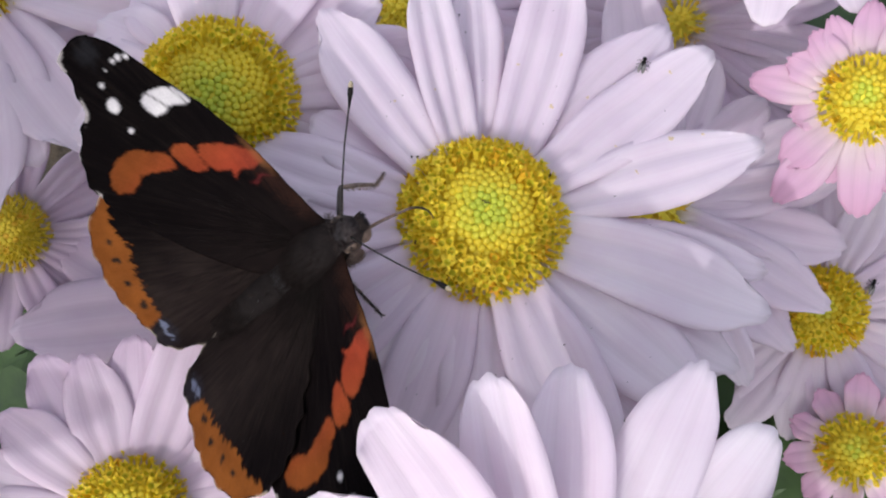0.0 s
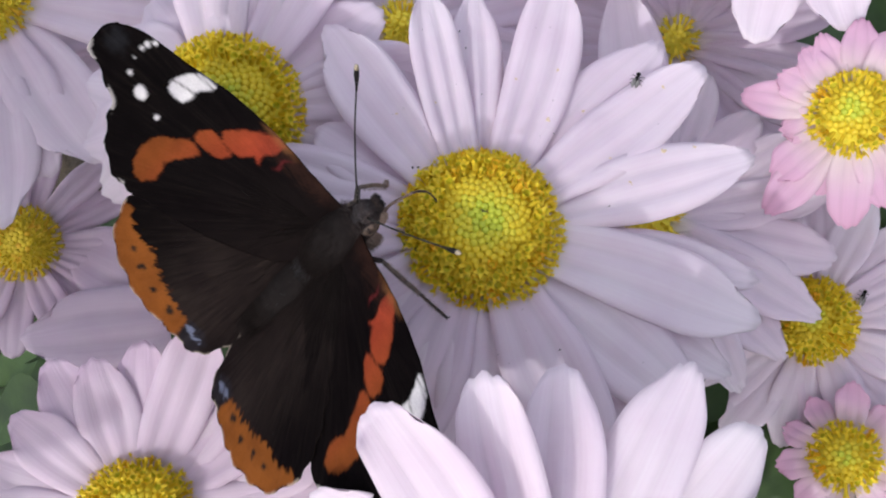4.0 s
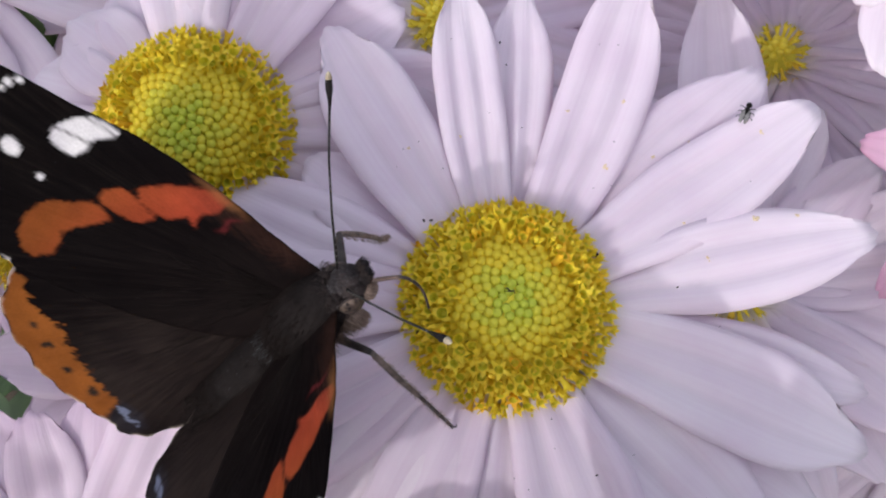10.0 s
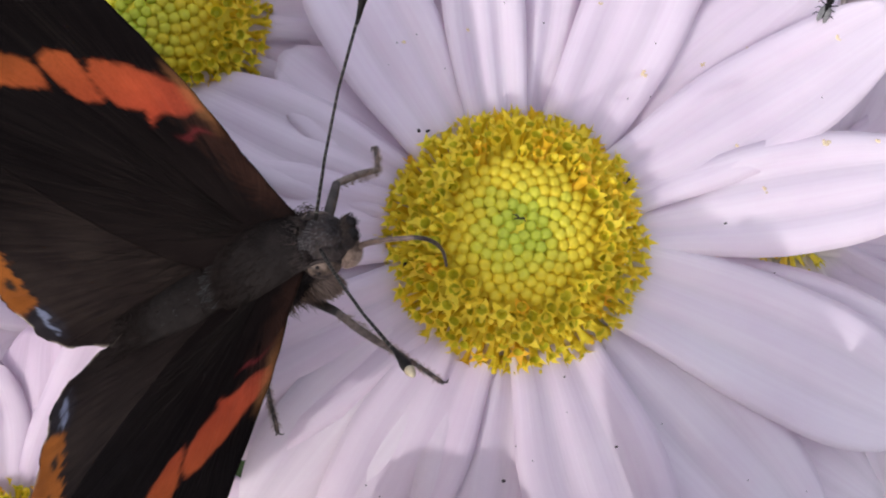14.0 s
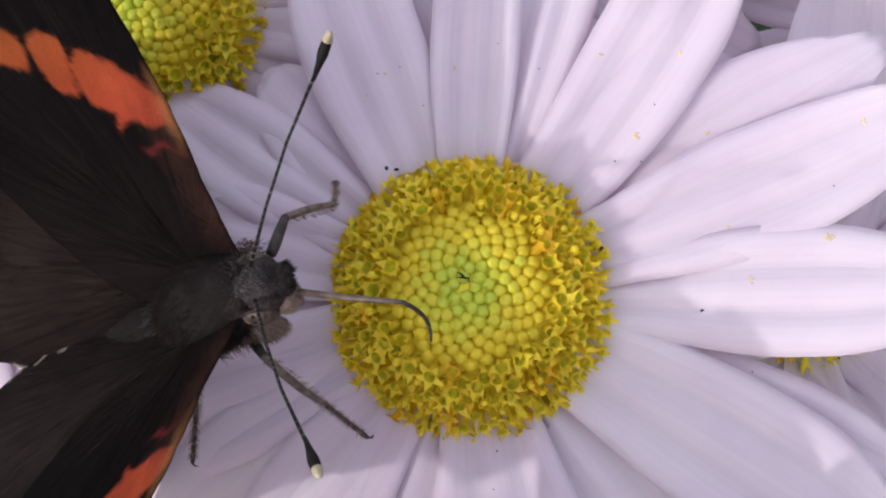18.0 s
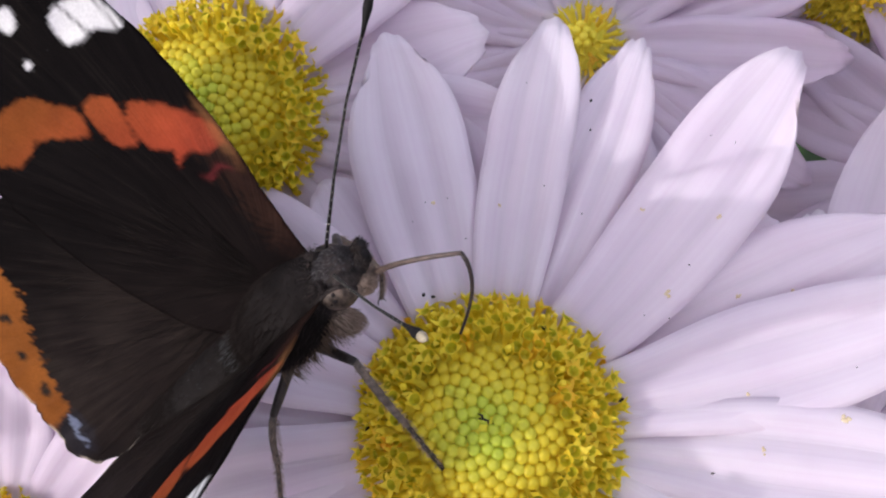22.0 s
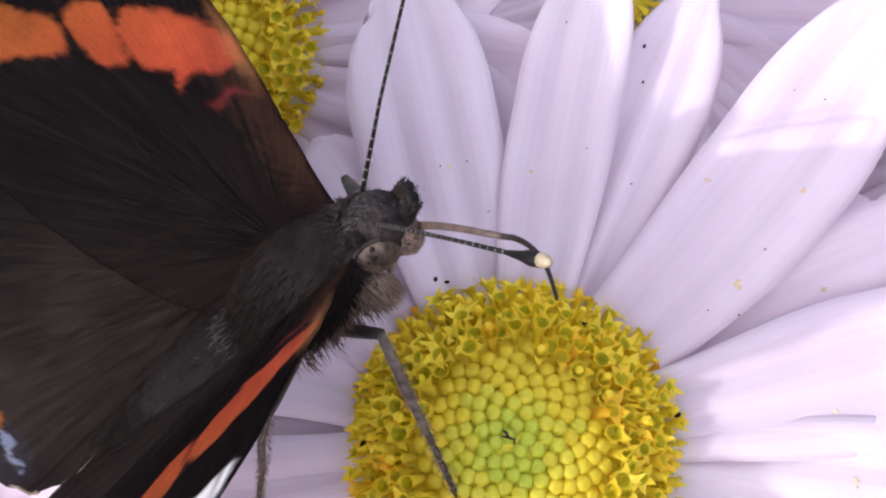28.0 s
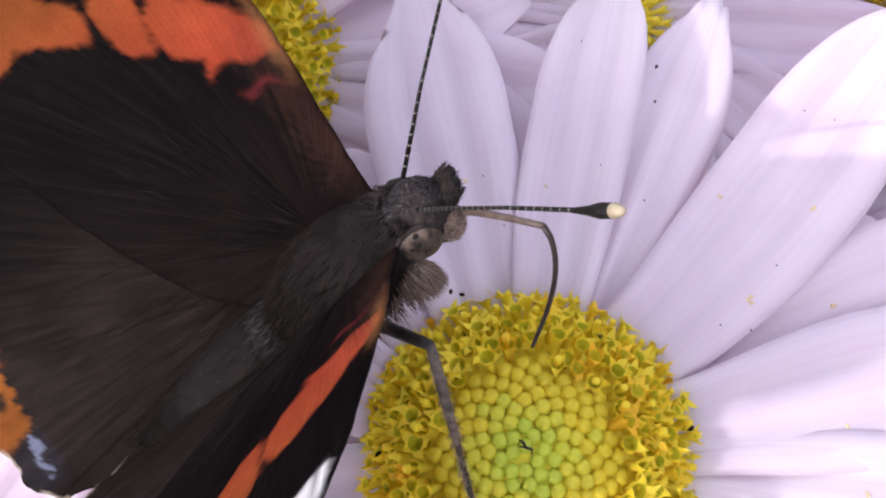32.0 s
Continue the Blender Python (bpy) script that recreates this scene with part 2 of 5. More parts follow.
EYE = plain("brown_eye", (0.14, 0.10, 0.078), 0.5, (0.018, 0.012, 0.010), 1500, 0.00003, 0.2)
PALP = plain("black_palp", (0.015, 0.011, 0.012), 0.75, (0.006, 0.005, 0.0055), 1600, 0.0003, 0.2)
CHIN = plain("tan_scales", (0.17, 0.12, 0.092), 0.7, (0.06, 0.042, 0.034), 1500, 0.0002, 0.2)
TONGUE = plain("brown_tongue", (0.115, 0.076, 0.062), 0.5, (0.06, 0.040, 0.033), 2000, 0.00005, 0.4)
TONGUE_DARK = plain("dark_tongue", (0.042, 0.028, 0.024), 0.5, (0.022, 0.015, 0.013), 2000, 0.00005, 0.35)
BLACK = plain("black_shell", (0.010, 0.0085, 0.008), 0.6, (0.006, 0.005, 0.005), 2000, 0.00005, 0.12)
ANTENNA_WHITE = plain("pale_ring", (0.19, 0.175, 0.16), 0.6, (0.12, 0.11, 0.10), 2000)
CLUB_TIP = plain("cream_tip", (0.46, 0.39, 0.27), 0.5, (0.3, 0.24, 0.16), 2000)
LEG = plain("grey_brown_leg", (0.21, 0.165, 0.14), 0.6, (0.08, 0.06, 0.052), 2000, 0.0002, 0.3)
POLLEN = plain("pale_pollen", (0.82, 0.70, 0.52), 0.8, (0.78, 0.60, 0.36), 1800)
DIRT = plain("dark_speck", (0.03, 0.025, 0.02), 0.8, (0.015, 0.012, 0.01), 3000)
WINGLET = plain("smoky_wing", (0.25, 0.24, 0.23), 0.3, (0.15, 0.14, 0.14), 2000)
LEG_DARK = plain("dark_foot", (0.055, 0.042, 0.038), 0.5, (0.02, 0.016, 0.015), 1200, 0.0001, 0.3)
HAIR_TAN = island("tan_hairs", [(0.0, (0.17, 0.115, 0.09)), (0.6, (0.32, 0.225, 0.18)), (1.0, (0.46, 0.35, 0.28))], 0.7, 900, 0.0)
HAIR_SILVER = island("silver_hairs", [(0.0, (0.018, 0.019, 0.021)), (0.7, (0.05, 0.053, 0.058)), (1.0, (0.13, 0.135, 0.145))], 0.5, 900, 0.0)
HAIR_OLIVE = island("olive_brown_hairs", [(0.0, (0.0060, 0.0044, 0.0040)), (0.8, (0.0105, 0.0078, 0.0070)), (1.0, (0.030, 0.0240, 0.0220))], 0.6, 900, 0.0, 0.05)

# ---- builders ----
def mesh(name, verts, faces, mat, smooth=True, uvs=None):
    """A mesh from places in millimetres."""
    me = bpy.data.meshes.new(name)
    me.from_pydata([tuple(v) for v in np.asarray(verts, float) * MM], [], faces)
    me.materials.append(mat)
    if smooth:
        me.polygons.foreach_set("use_smooth", [True] * len(me.polygons))
    if uvs is not None:
        layer = me.uv_layers.new(name="length")
        idx = np.empty(len(me.loops), int)
        me.loops.foreach_get("vertex_index", idx)
        layer.data.foreach_set("uv", np.asarray(uvs, float)[idx].ravel())
    me.update()
    return me


def part(name, me, parent, label="", m=None):
    ob = new(name, me)
    ob.parent = parent
    if m is not None:
        ob.matrix_basis = m
    return tagged(ob, label)


def scaled(x, y, z):
    return Matrix.Translation((x * MM, y * MM, z * MM))


def frame_of(centre, normal, turn=0.0):
    """A pose at a place in millimetres over the bed, z along the normal, x near the world's x."""
    n = Vector(normal).normalized()
    e1 = (Vector((1, 0, 0)) - n * n.x).normalized()
    e2 = n.cross(e1)
    m = Matrix((e1, e2, n)).transposed().to_4x4()
    m.translation = Vector(centre) * MM + Vector((0, 0, BED))
    return m @ Matrix.Rotation(turn, 4, "Z")


def grid_faces(nu, nv, offset=0, flip=False):
    out = []
    for i in range(nu - 1):
        for j in range(nv - 1):
            a = offset + i * nv + j
            q = (a, a + nv, a + nv + 1, a + 1)
            out.append(q[::-1] if flip else q)
    return out


def petal_mesh(rng, angle, r0, r1, width, h0, hm, h1, mat, curl=0.0, side=0.0, cup=0.35, steps=(18, 13), thick=0.22, folds=1.0):
    """A ray petal that starts at r0 and ends at r1: blunt notched tip, two folds along it, cupped across."""
    ns, nu = steps
    s = np.linspace(0, 1, ns)[:, None] * np.ones((1, nu))
    u = np.linspace(-1, 1, nu)[None, :] * np.ones((ns, 1))
    length = r1 - r0
    rise = np.clip(s / 0.5, 0, 1)
    half = width / 2 * (0.60 + 0.40 * (rise * rise * (3 - 2 * rise)))
    fall = np.clip((s - 0.62) / 0.38, 0, 1)
    half = half * (1 - (0.52 if length > 22 else 0.34) * fall ** 1.7)
    notch = 0.50 * (np.exp(-((u - 0.34 + 0.1 * rng.random()) / 0.13) ** 2) + np.exp(-((u + 0.34 - 0.1 * rng.random()) / 0.13) ** 2)) * rng.uniform(0.4, 1.2)
    x = r0 + length * s - (0.34 * width * np.abs(u) ** 2.4 + notch) * s ** 6
    y = half * u + side * s ** 2 * length * 0.12
    z = h0 * (1 - s) ** 2 + 2 * hm * s * (1 - s) + h1 * s ** 2
    ridge = (0.24 + 0.12 * rng.random()) * folds * min(1.0, (length / 23) ** 1.5)
    fold = np.cos(u * math.pi * 2.9 + rng.uniform(-0.25, 0.25))
    z = z + ridge * fold * np.sin(np.clip(s * 1.15, 0, 1) * math.pi) ** 0.5
    z = z + cup * min(1.0, length / 23) * (u ** 2) * (0.6 + 0.8 * (1 - s)) - curl * s ** 3 * 2.0
    p1, p2 = rng.uniform(0, 6.3, 2)
    z = z + 0.16 * np.sin(s * 7 + p1 + u * 1.3) + 0.10 * np.sin(s * 13 + p2 - u * 2)
    z = z + rng.uniform(-0.5, 0.5) * u * s
    y = y + 0.12 * np.sin(s * 9 + p2) * u
    top = np.stack([x, y, z], -1).reshape(-1, 3)
    under = top - np.array([0, 0, thick])
    c, t = math.cos(angle), math.sin(angle)
    turn = np.array([[c, -t, 0], [t, c, 0], [0, 0, 1]])
    verts = np.concatenate([top, under]) @ turn.T
    n = ns * nu
    faces = grid_faces(ns, nu) + grid_faces(ns, nu, n, True)
    rim = [i * nu for i in range(ns)] + [(ns - 1) * nu + j for j in range(1, nu)]
    rim += [i * nu + nu - 1 for i in range(ns - 2, -1, -1)] + [j for j in range(nu - 2, -1, -1)]
    faces += [(b, a, a + n, b + n) for a, b in zip(rim[:-1], rim[1:])]
    uv = np.stack([(u.ravel() + 1) / 2, s.ravel()], -1)
    return mesh("petal", verts, faces, mat, uvs=np.concatenate([uv, uv]))


def lathe(profile, sides, wobble=None):
    """Rings of (radius, height); a last radius of 0 closes to a point."""
    verts, faces, rings = [], [], []
    for k, (r, z) in enumerate(profile):
        if r <= 0:
            rings.append([len(verts)] * sides)
            verts.append((0, 0, z))
            continue
        rings.append(list(range(len(verts), len(verts) + sides)))
        for a in range(sides):
            w = wobble(k, a) if wobble else 1.0
            q = 2 * math.pi * a / sides
            verts.append((r * w * math.cos(q), r * w * math.sin(q), z))
    for lo, hi in zip(rings[:-1], rings[1:]):
        for a in range(sides):
            b = (a + 1) % sides
            ring = [lo[a], lo[b], hi[b], hi[a]]
            ring = [v for i, v in enumerate(ring) if v not in ring[:i]]
            if len(ring) > 2:
                faces.append(tuple(ring))
    return verts, faces


def bud_shape(rng, size=0.485, height=0.55):
    """A closed disc floret: a flat-topped knob with five or six faint sides."""
    ph = rng.uniform(0, 6.3)
    sides = 5 + int(rng.random() < 0.5)
    return lathe([(size * 0.80, -0.9), (size * 0.97, -0.05), (size, 0.16), (size * 0.95, height * 0.50), (size * 0.82, height * 0.74), (size * 0.58, height * 0.91), (size * 0.28, height * 0.99), (0, height)], 12,
                 lambda k, a: 1 + 0.05 * math.cos(sides * 2 * math.pi * a / 12 + ph) + rng.normal(0, 0.012))


def floret_shape(rng, size=0.44, height=1.5, flare=1.0):
    """An open disc floret: a hollow tube whose rim splits into five pointed lobes that bend outwards."""
    sides = 20
    ph = int(rng.integers(4))
    lift = [rng.uniform(-0.18, 0.34) for _ in range(5)]
    bend = [flare * rng.uniform(-0.25, 1.25) for _ in range(5)]
    skew = [rng.uniform(-0.42, 0.42) for _ in range(5)]
    verts, faces = [], []

    def ringed(radius, z, star=0.0):
        start = len(verts)
        for a in range(sides):
            q = 2 * math.pi * a / sides
            lobe, tooth = ((a + ph) // 4) % 5, (0.0, 0.34, 1.0, 0.34)[(a + ph) % 4]
            r, h = radius, z
            if star and tooth == 1.0:
                q += skew[lobe]
            if star:
                r = radius + star * bend[lobe] * 0.46 * tooth
                h = z + tooth * (star * (0.40 - 0.22 * bend[lobe]) + lift[lobe])
            verts.append((r * math.cos(q), r * math.sin(q), h))
        return start

    rings = [ringed(size * 0.56, -1.2), ringed(size * 0.58, height * 0.40), ringed(size * 0.78, height * 0.72), ringed(size * 0.94, height * 0.84), ringed(size * 1.02, height * 0.88, 1.15),
             ringed(size * 0.84, height * 0.85), ringed(size * 0.68, height * 0.72), ringed(size * 0.42, height * 0.56)]
    for lo, hi in zip(rings[:-1], rings[1:]):
        faces += [(lo + a, lo + (a + 1) % sides, hi + (a + 1) % sides, hi + a) for a in range(sides)]
    faces.append(tuple(rings[-1] + a for a in range(sides)))
    return verts, faces


def stamen_shape(rng):
    """A floret with its orange-yellow stigma standing out of it."""
    v, f = floret_shape(rng, 0.42, 1.4, 0.7)
    w, g = lathe([(0.11, 0.5), (0.13, 1.4), (0.26, 1.66), (0.20, 1.88), (0, 1.92)], 6)
    n = len(v)
    return v + w, f + [tuple(i + n for i in q) for q in g]


def throated(me):
    """The floret's inside takes the green of its throat."""
    me.materials.append(THROAT)
    for p in me.polygons:
        if 20 * 5 <= p.index < 20 * 7 + 1:
            p.material_index = 1
    return me


def disc_places(radius, core, dome, rng, gap=0.405, gap_out=0.43):
    """Places of the florets on a domed disc: (radius, angle, height, lean, is_bud)."""
    out, k, area = [], 0, 0.0
    while True:
        area += (gap if math.sqrt(area) < core else gap_out) ** 2
        r = math.sqrt(area)
        if r > radius * 1.13:
            return out
        a = k * math.radians(137.508)
        k += 1
        rr = r if r < radius else radius - (r - radius) * 0.15
        h = -dome * (min(r, radius) / radius) ** 2.3 - max(0.0, r - radius) * 1.7
        slope = math.atan(2.3 * dome / radius * (min(r, radius) / radius) ** 1.3)
        lean = slope * (0.9 if r < core else 0.7 + 0.55 * min(1.0, (r - core) / (radius - core))) + (0.35 if r > radius else 0)
        out.append((rr, a, h, lean, r < core + rng.uniform(-0.35, 0.35)))


def place_on(r, a, h, lean, spin, size=1.0):
    return (Matrix.Rotation(a, 4, "Z") @ Matrix.Translation((r * MM, 0, h * MM)) @ Matrix.Rotation(lean, 4, "Y")
            @ Matrix.Rotation(spin, 4, "Z") @ Matrix.Scale(size, 4))


def tube(points, radii, sides=8, caps=True):
    """A round bar along points, in millimetres."""
    pts = [Vector(p) for p in points]
    verts, faces = [], []
    side = None
    for i, p in enumerate(pts):
        d = (pts[min(i + 1, len(pts) - 1)] - pts[max(i - 1, 0)]).normalized()
        if side is None:
            side = d.orthogonal().normalized()
        side = (side - d * side.dot(d)).normalized()
        up = d.cross(side)
        for k in range(sides):
            q = 2 * math.pi * k / sides
            verts.append(tuple(p + (side * math.cos(q) + up * math.sin(q)) * radii[i]))
    for i in range(len(pts) - 1):
        for k in range(sides):
            b = (k + 1) % sides
            faces.append((i * sides + k, i * sides + b, (i + 1) * sides + b, (i + 1) * sides + k))
    if caps:
        faces.append(tuple(range(sides))[::-1])
        faces.append(tuple((len(pts) - 1) * sides + k for k in range(sides)))
    return verts, faces


def joined(pieces):
    """One list of places and faces out of several."""
    verts, faces = [], []
    for v, f in pieces:
        n = len(verts)
        verts += [tuple(p) for p in v]
        faces += [tuple(i + n for i in q) for q in f]
    return verts, faces


def moved(shape, m):
    """A shape in millimetres under a matrix whose shift is in metres."""
    v = np.asarray(shape[0], float)
    r = np.array(m.to_3x3())
    return v @ r.T + np.array(m.translation) / MM, shape[1]


SHARED = np.random.default_rng(11)
BUDS = [mesh("bud", *bud_shape(SHARED), BUD) for _ in range(4)]
BUDS_MID = [mesh("bud", *bud_shape(SHARED), BUD_MID) for _ in range(4)]
BUDS_CORE = [mesh("bud", *bud_shape(SHARED, 0.475, 0.50), BUD_CORE) for _ in range(4)]
FLORETS = [throated(mesh("floret", *(floret_shape(SHARED, SHARED.uniform(0.42, 0.50), SHARED.uniform(1.4, 1.9), SHARED.uniform(0.6, 1.3)) if k % 4 else stamen_shape(SHARED)), FLORET, smooth=False)) for k in range(16)]


def flower(centre, normal, disc, petals, mat, label, seed, near=False, core=None, dome=4.0, foot=(0, 0), group="flowers of the bed"):
    """A daisy-like flower head on its stem. petals: rows of angle, reach, width, height of the tip, layer."""
    rng = np.random.default_rng(seed)
    m = frame_of(centre, normal)
    head = tagged(new("daisy_flower"), label, "flower", group)
    head.matrix_world = m
    core = core or disc * 0.46
    base = -dome - 0.9
    prof = [(disc * 0.35, base - 1.6), (disc * 0.93, base - 0.6), (disc * 0.97, -dome - 0.2)]
    prof += [(disc * q, -dome * q ** 2.3 - 0.05) for q in (0.9, 0.75, 0.55, 0.35, 0.15)] + [(0, -0.05)]
    centre_part = part("disc", mesh("disc", *lathe(prof, 28), RECEPTACLE), head, "domed yellow-green flower centre")
    spots = disc_places(disc, core, dome, rng)
    if near:
        for r, a, h, lean, bud in spots:
            spin = rng.uniform(0, 6.3)
            if bud:
                me = (BUDS_CORE if r < core * rng.uniform(0.28, 0.45) else BUDS_MID if r < core * rng.uniform(0.5, 0.8) else BUDS)[rng.integers(4)]
                part("bud", me, centre_part, m=place_on(r, a, h + rng.uniform(-0.05, 0.05), lean + rng.normal(0, 0.04), spin, 0.84 + 0.14 * r / core))
            else:
                lift = rng.uniform(-0.40, 0.30)
                part("floret", FLORETS[rng.integers(16)], centre_part, m=place_on(r, a, h + lift, lean + rng.normal(0, 0.22), spin, rng.uniform(0.90, 1.10) * (1.02 - 0.20 * max(0.0, r - core) / (disc - core))))
    else:
        inner, outer = [], []
        for r, a, h, lean, bud in spots:
            spin = rng.uniform(0, 6.3)
            if bud:
                inner.append(moved(bud_shape(rng), place_on(r, a, h, lean, spin)))
            else:
                outer.append(moved(floret_shape(rng, 0.38, rng.uniform(1.3, 1.9), rng.uniform(0.5, 1.1)), place_on(r, a, h, lean + rng.normal(0, 0.15), spin)))
        tagged(part("bud_cluster", mesh("bud_cluster", *joined(inner), FLORETS_FAR), centre_part), kind="stuff")
        tagged(part("floret_cluster", mesh("floret_cluster", *joined(outer), FLORETS_FAR), centre_part), kind="stuff")
    for angle, reach, width, tip, layer, *bend in petals:
        h0 = base + 0.5 - 0.45 * layer
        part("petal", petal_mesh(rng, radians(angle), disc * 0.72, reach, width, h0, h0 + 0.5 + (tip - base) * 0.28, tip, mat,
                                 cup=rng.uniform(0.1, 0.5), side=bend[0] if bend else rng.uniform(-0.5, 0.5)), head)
    # the stalk, from under the head down into the bed
    down = m.inverted() @ Vector(((centre[0] + foot[0]) * MM, (centre[1] + foot[1]) * MM, 0.0))
    a, b = Vector((0, 0, base - 1.2)), down / MM
    knee = Vector((0, 0, base - 30))
    pts = [a * (1 - q) ** 2 + knee * 2 * q * (1 - q) + b * q * q for q in np.linspace(0, 1, 9)]
    part("stem", mesh("stem", *tube(pts, [1.6] + [1.3] * 8), STEM), head, "green stalk")
    return head


def ring(count, reach, width, tip, seed, phase=0.0, spread=0.06):
    """Petals all round, in two overlapping layers."""
    rng = np.random.default_rng(seed)
    return [(phase + 360 * k / count + rng.uniform(-4, 4), reach * (1 + rng.normal(0, spread)), width * rng.uniform(0.85, 1.12),
             tip + rng.uniform(-1.5, 1.5), k % 2) for k in range(count)]


def ball(rx, ry, rz, rings=14, sides=20, bend=None):
    verts, faces = lathe([(math.sin(math.pi * k / rings), -math.cos(math.pi * k / rings)) if 0 < k < rings else (0, -math.cos(math.pi * k / rings)) for k in range(rings + 1)], sides)
    return [(x * rx, y * ry, z * rz) for x, y, z in verts], faces


def shifted(shape, dx, dy, dz, m=None):
    v = np.asarray(shape[0], float)
    if m is not None:
        v = v @ np.array(m.to_3x3()).T
    return v + np.array([dx, dy, dz]), shape[1]

# ---- ground ----
def ground_sheet():
    rng = np.random.default_rng(3)
    n = 41
    x = np.sign(np.linspace(-1, 1, n)) * np.abs(np.linspace(-1, 1, n)) ** 5 * 300000
    gx, gy = np.meshgrid(x, x, indexing="ij")
    near = np.exp(-(gx ** 2 + gy ** 2) / 2e6)
    z = rng.uniform(-6, 6, gx.shape) * near
    me = mesh("ground", np.stack([gx, gy, z], -1).reshape(-1, 3), grid_faces(n, n), SOIL)
    tagged(new("ground", me), "dark crumbly garden soil under the flowers", "ground", kind="structure")


ground_sheet()



def leaf_mesh(rng, length, width):
    """A lobed, toothed chrysanthemum leaf along x, arched and folded at its midrib."""
    ns, nu = 22, 9
    s = np.linspace(0, 1, ns)[:, None] * np.ones((1, nu))
    u = np.linspace(-1, 1, nu)[None, :] * np.ones((ns, 1))
    half = width / 2 * np.sin(np.clip(s * 0.96 + 0.04, 0, 1) * math.pi) ** 0.6 * (0.62 + 0.38 * np.abs(np.sin(s * math.pi * 3.5))) + 0.5
    x = length * s + 0.10 * length * np.abs(u)
    y = half * u
    z = 0.20 * length * np.sin(s * math.pi * 0.9) + 0.25 * np.abs(y) + 0.5 * np.sin(s * 21) * u * u - 0.25 * length * s * s
    top = np.stack([x, y, z], -1).reshape(-1, 3)
    n = ns * nu
    faces = grid_faces(ns, nu) + grid_faces(ns, nu, n, True)
    return mesh("leaf", np.concatenate([top, top - np.array([0, 0, 0.3])]), faces, LEAF)


LEAF_RNG = np.random.default_rng(77)
LEAF_MESHES = [leaf_mesh(LEAF_RNG, LEAF_RNG.uniform(34, 48), LEAF_RNG.uniform(18, 26)) for _ in range(6)]


def leafy_stem(x, y, top, count, seed):
    """An upright shoot with leaves all round it, standing in the soil."""
    rng = np.random.default_rng(seed)
    shoot = tagged(new("leafy_shoot"), "dark green leafy shoot in the shade below the flowers", "foliage", "shoots of the bed")
    shoot.matrix_world = pose(x * MM, y * MM, 0)
    height = BED / MM + top
    pts = [(4 * math.sin(k * 0.9 + seed), 4 * math.cos(k * 0.7 + seed), height * k / 8) for k in range(9)]
    part("stem", mesh("stem", *tube(pts, [2.2 - 0.12 * k for k in range(9)]), STEM), shoot)
    for k in range(count):
        at = height - k * 9 - 2
        a = k * 2.4 + rng.uniform(0, 1)
        m = Matrix.Translation((0, 0, at * MM)) @ Matrix.Rotation(a, 4, "Z") @ Matrix.Rotation(rng.uniform(-0.35, 0.35), 4, "Y") @ Matrix.Scale(rng.uniform(0.75, 1.15), 4)
        part("leaf", LEAF_MESHES[int(rng.integers(6))], shoot, m=m)


# ---- flowers ----
MAIN = [(131.5, 29.2, 8.6, -3.0, 0), (106.5, 29.4, 6.3, -2.6, 0), (92, 30.6, 6.4, -5.2, 1), (67.8, 33.4, 8.4, -2.0, 0, 1.0), (50.5, 33.6, 8.0, -5.0, 1),
        (36, 33.6, 8.2, -2.4, 0), (17.5, 33.0, 8.2, -2.0, 0), (-6.5, 33.5, 7.0, -7.6, 2), (-13, 33.6, 9.8, -6.0, 0), (-26, 33.0, 8.0, -9.0, 2), (-37.5, 32.0, 10.0, -7.0, 1),
        (-64, 30.5, 10.2, -6.4, 0), (-90, 29.6, 8.8, -6.4, 1), (-109, 29.0, 8.4, -6.6, 0), (-124.5, 29.0, 8.8, -7.2, 1), (-140, 29.0, 9.0, -7.6, 0),
        (-158, 28.0, 8.8, -8.4, 1), (-177, 26.0, 7.8, -7.0, 0), (165, 27.0, 7.4, -6.6, 1), (150, 22.0, 7.4, -6.5, 2),
        (119.5, 25.0, 7.4, -7.0, 2), (60, 26.0, 7.4, -8.0, 2), (-50, 28.0, 7.0, -9.0, 2), (-77, 27.0, 7.0, -9.0, 2)]
HIGH = [(139, 25.8, 7.2, -1.0, 0), (110.8, 27.0, 7.8, 9.4, -9), (97.8, 26.8, 7.0, 2.5, -6), (83.4, 26.5, 7.6, -6.0, -1), (64.2, 29.2, 8.0, -9.5, 0), (45.5, 27.4, 7.4, -9.0, 1), (27, 27, 8, -3.5, 1), (9, 27, 8, -3, 0)]
LEANING = [(-14, 31, 10.5, -4, 0), (-60, 28.5, 12, -4, 1), (-73, 27, 11, -5.5, 0), (-87, 32.5, 11.5, -4, 1)]
LEANING += [(a, 31, 10.5, -5, k % 2) for k, a in enumerate(range(12, 260, 22))]
YOUNG = [(161, 13.5, 4.4, -3.5, 0), (-132, 15.6, 5.0, -4.5, 1), (122, 10.2, 3.9, -2.5, 0), (106, 10.9, 3.6, -3, 1), (-147, 12, 5.0, -3.5, 0), (142, 10.2, 4.4, -2.2, 1), (-96, 13.8, 5.4, -5, 0), (-115, 10.5, 4.0, -4.5, 2), (-176, 8.6, 4.6, -3, 1)]
YOUNG += [(a, 12.0, 4.4, -4, k % 2) for k, a in enumerate(range(-76, 100, 22))]
HIGH += [(a, 27, 8, -4, k % 2) for k, a in enumerate(range(-12, -205, -19))]
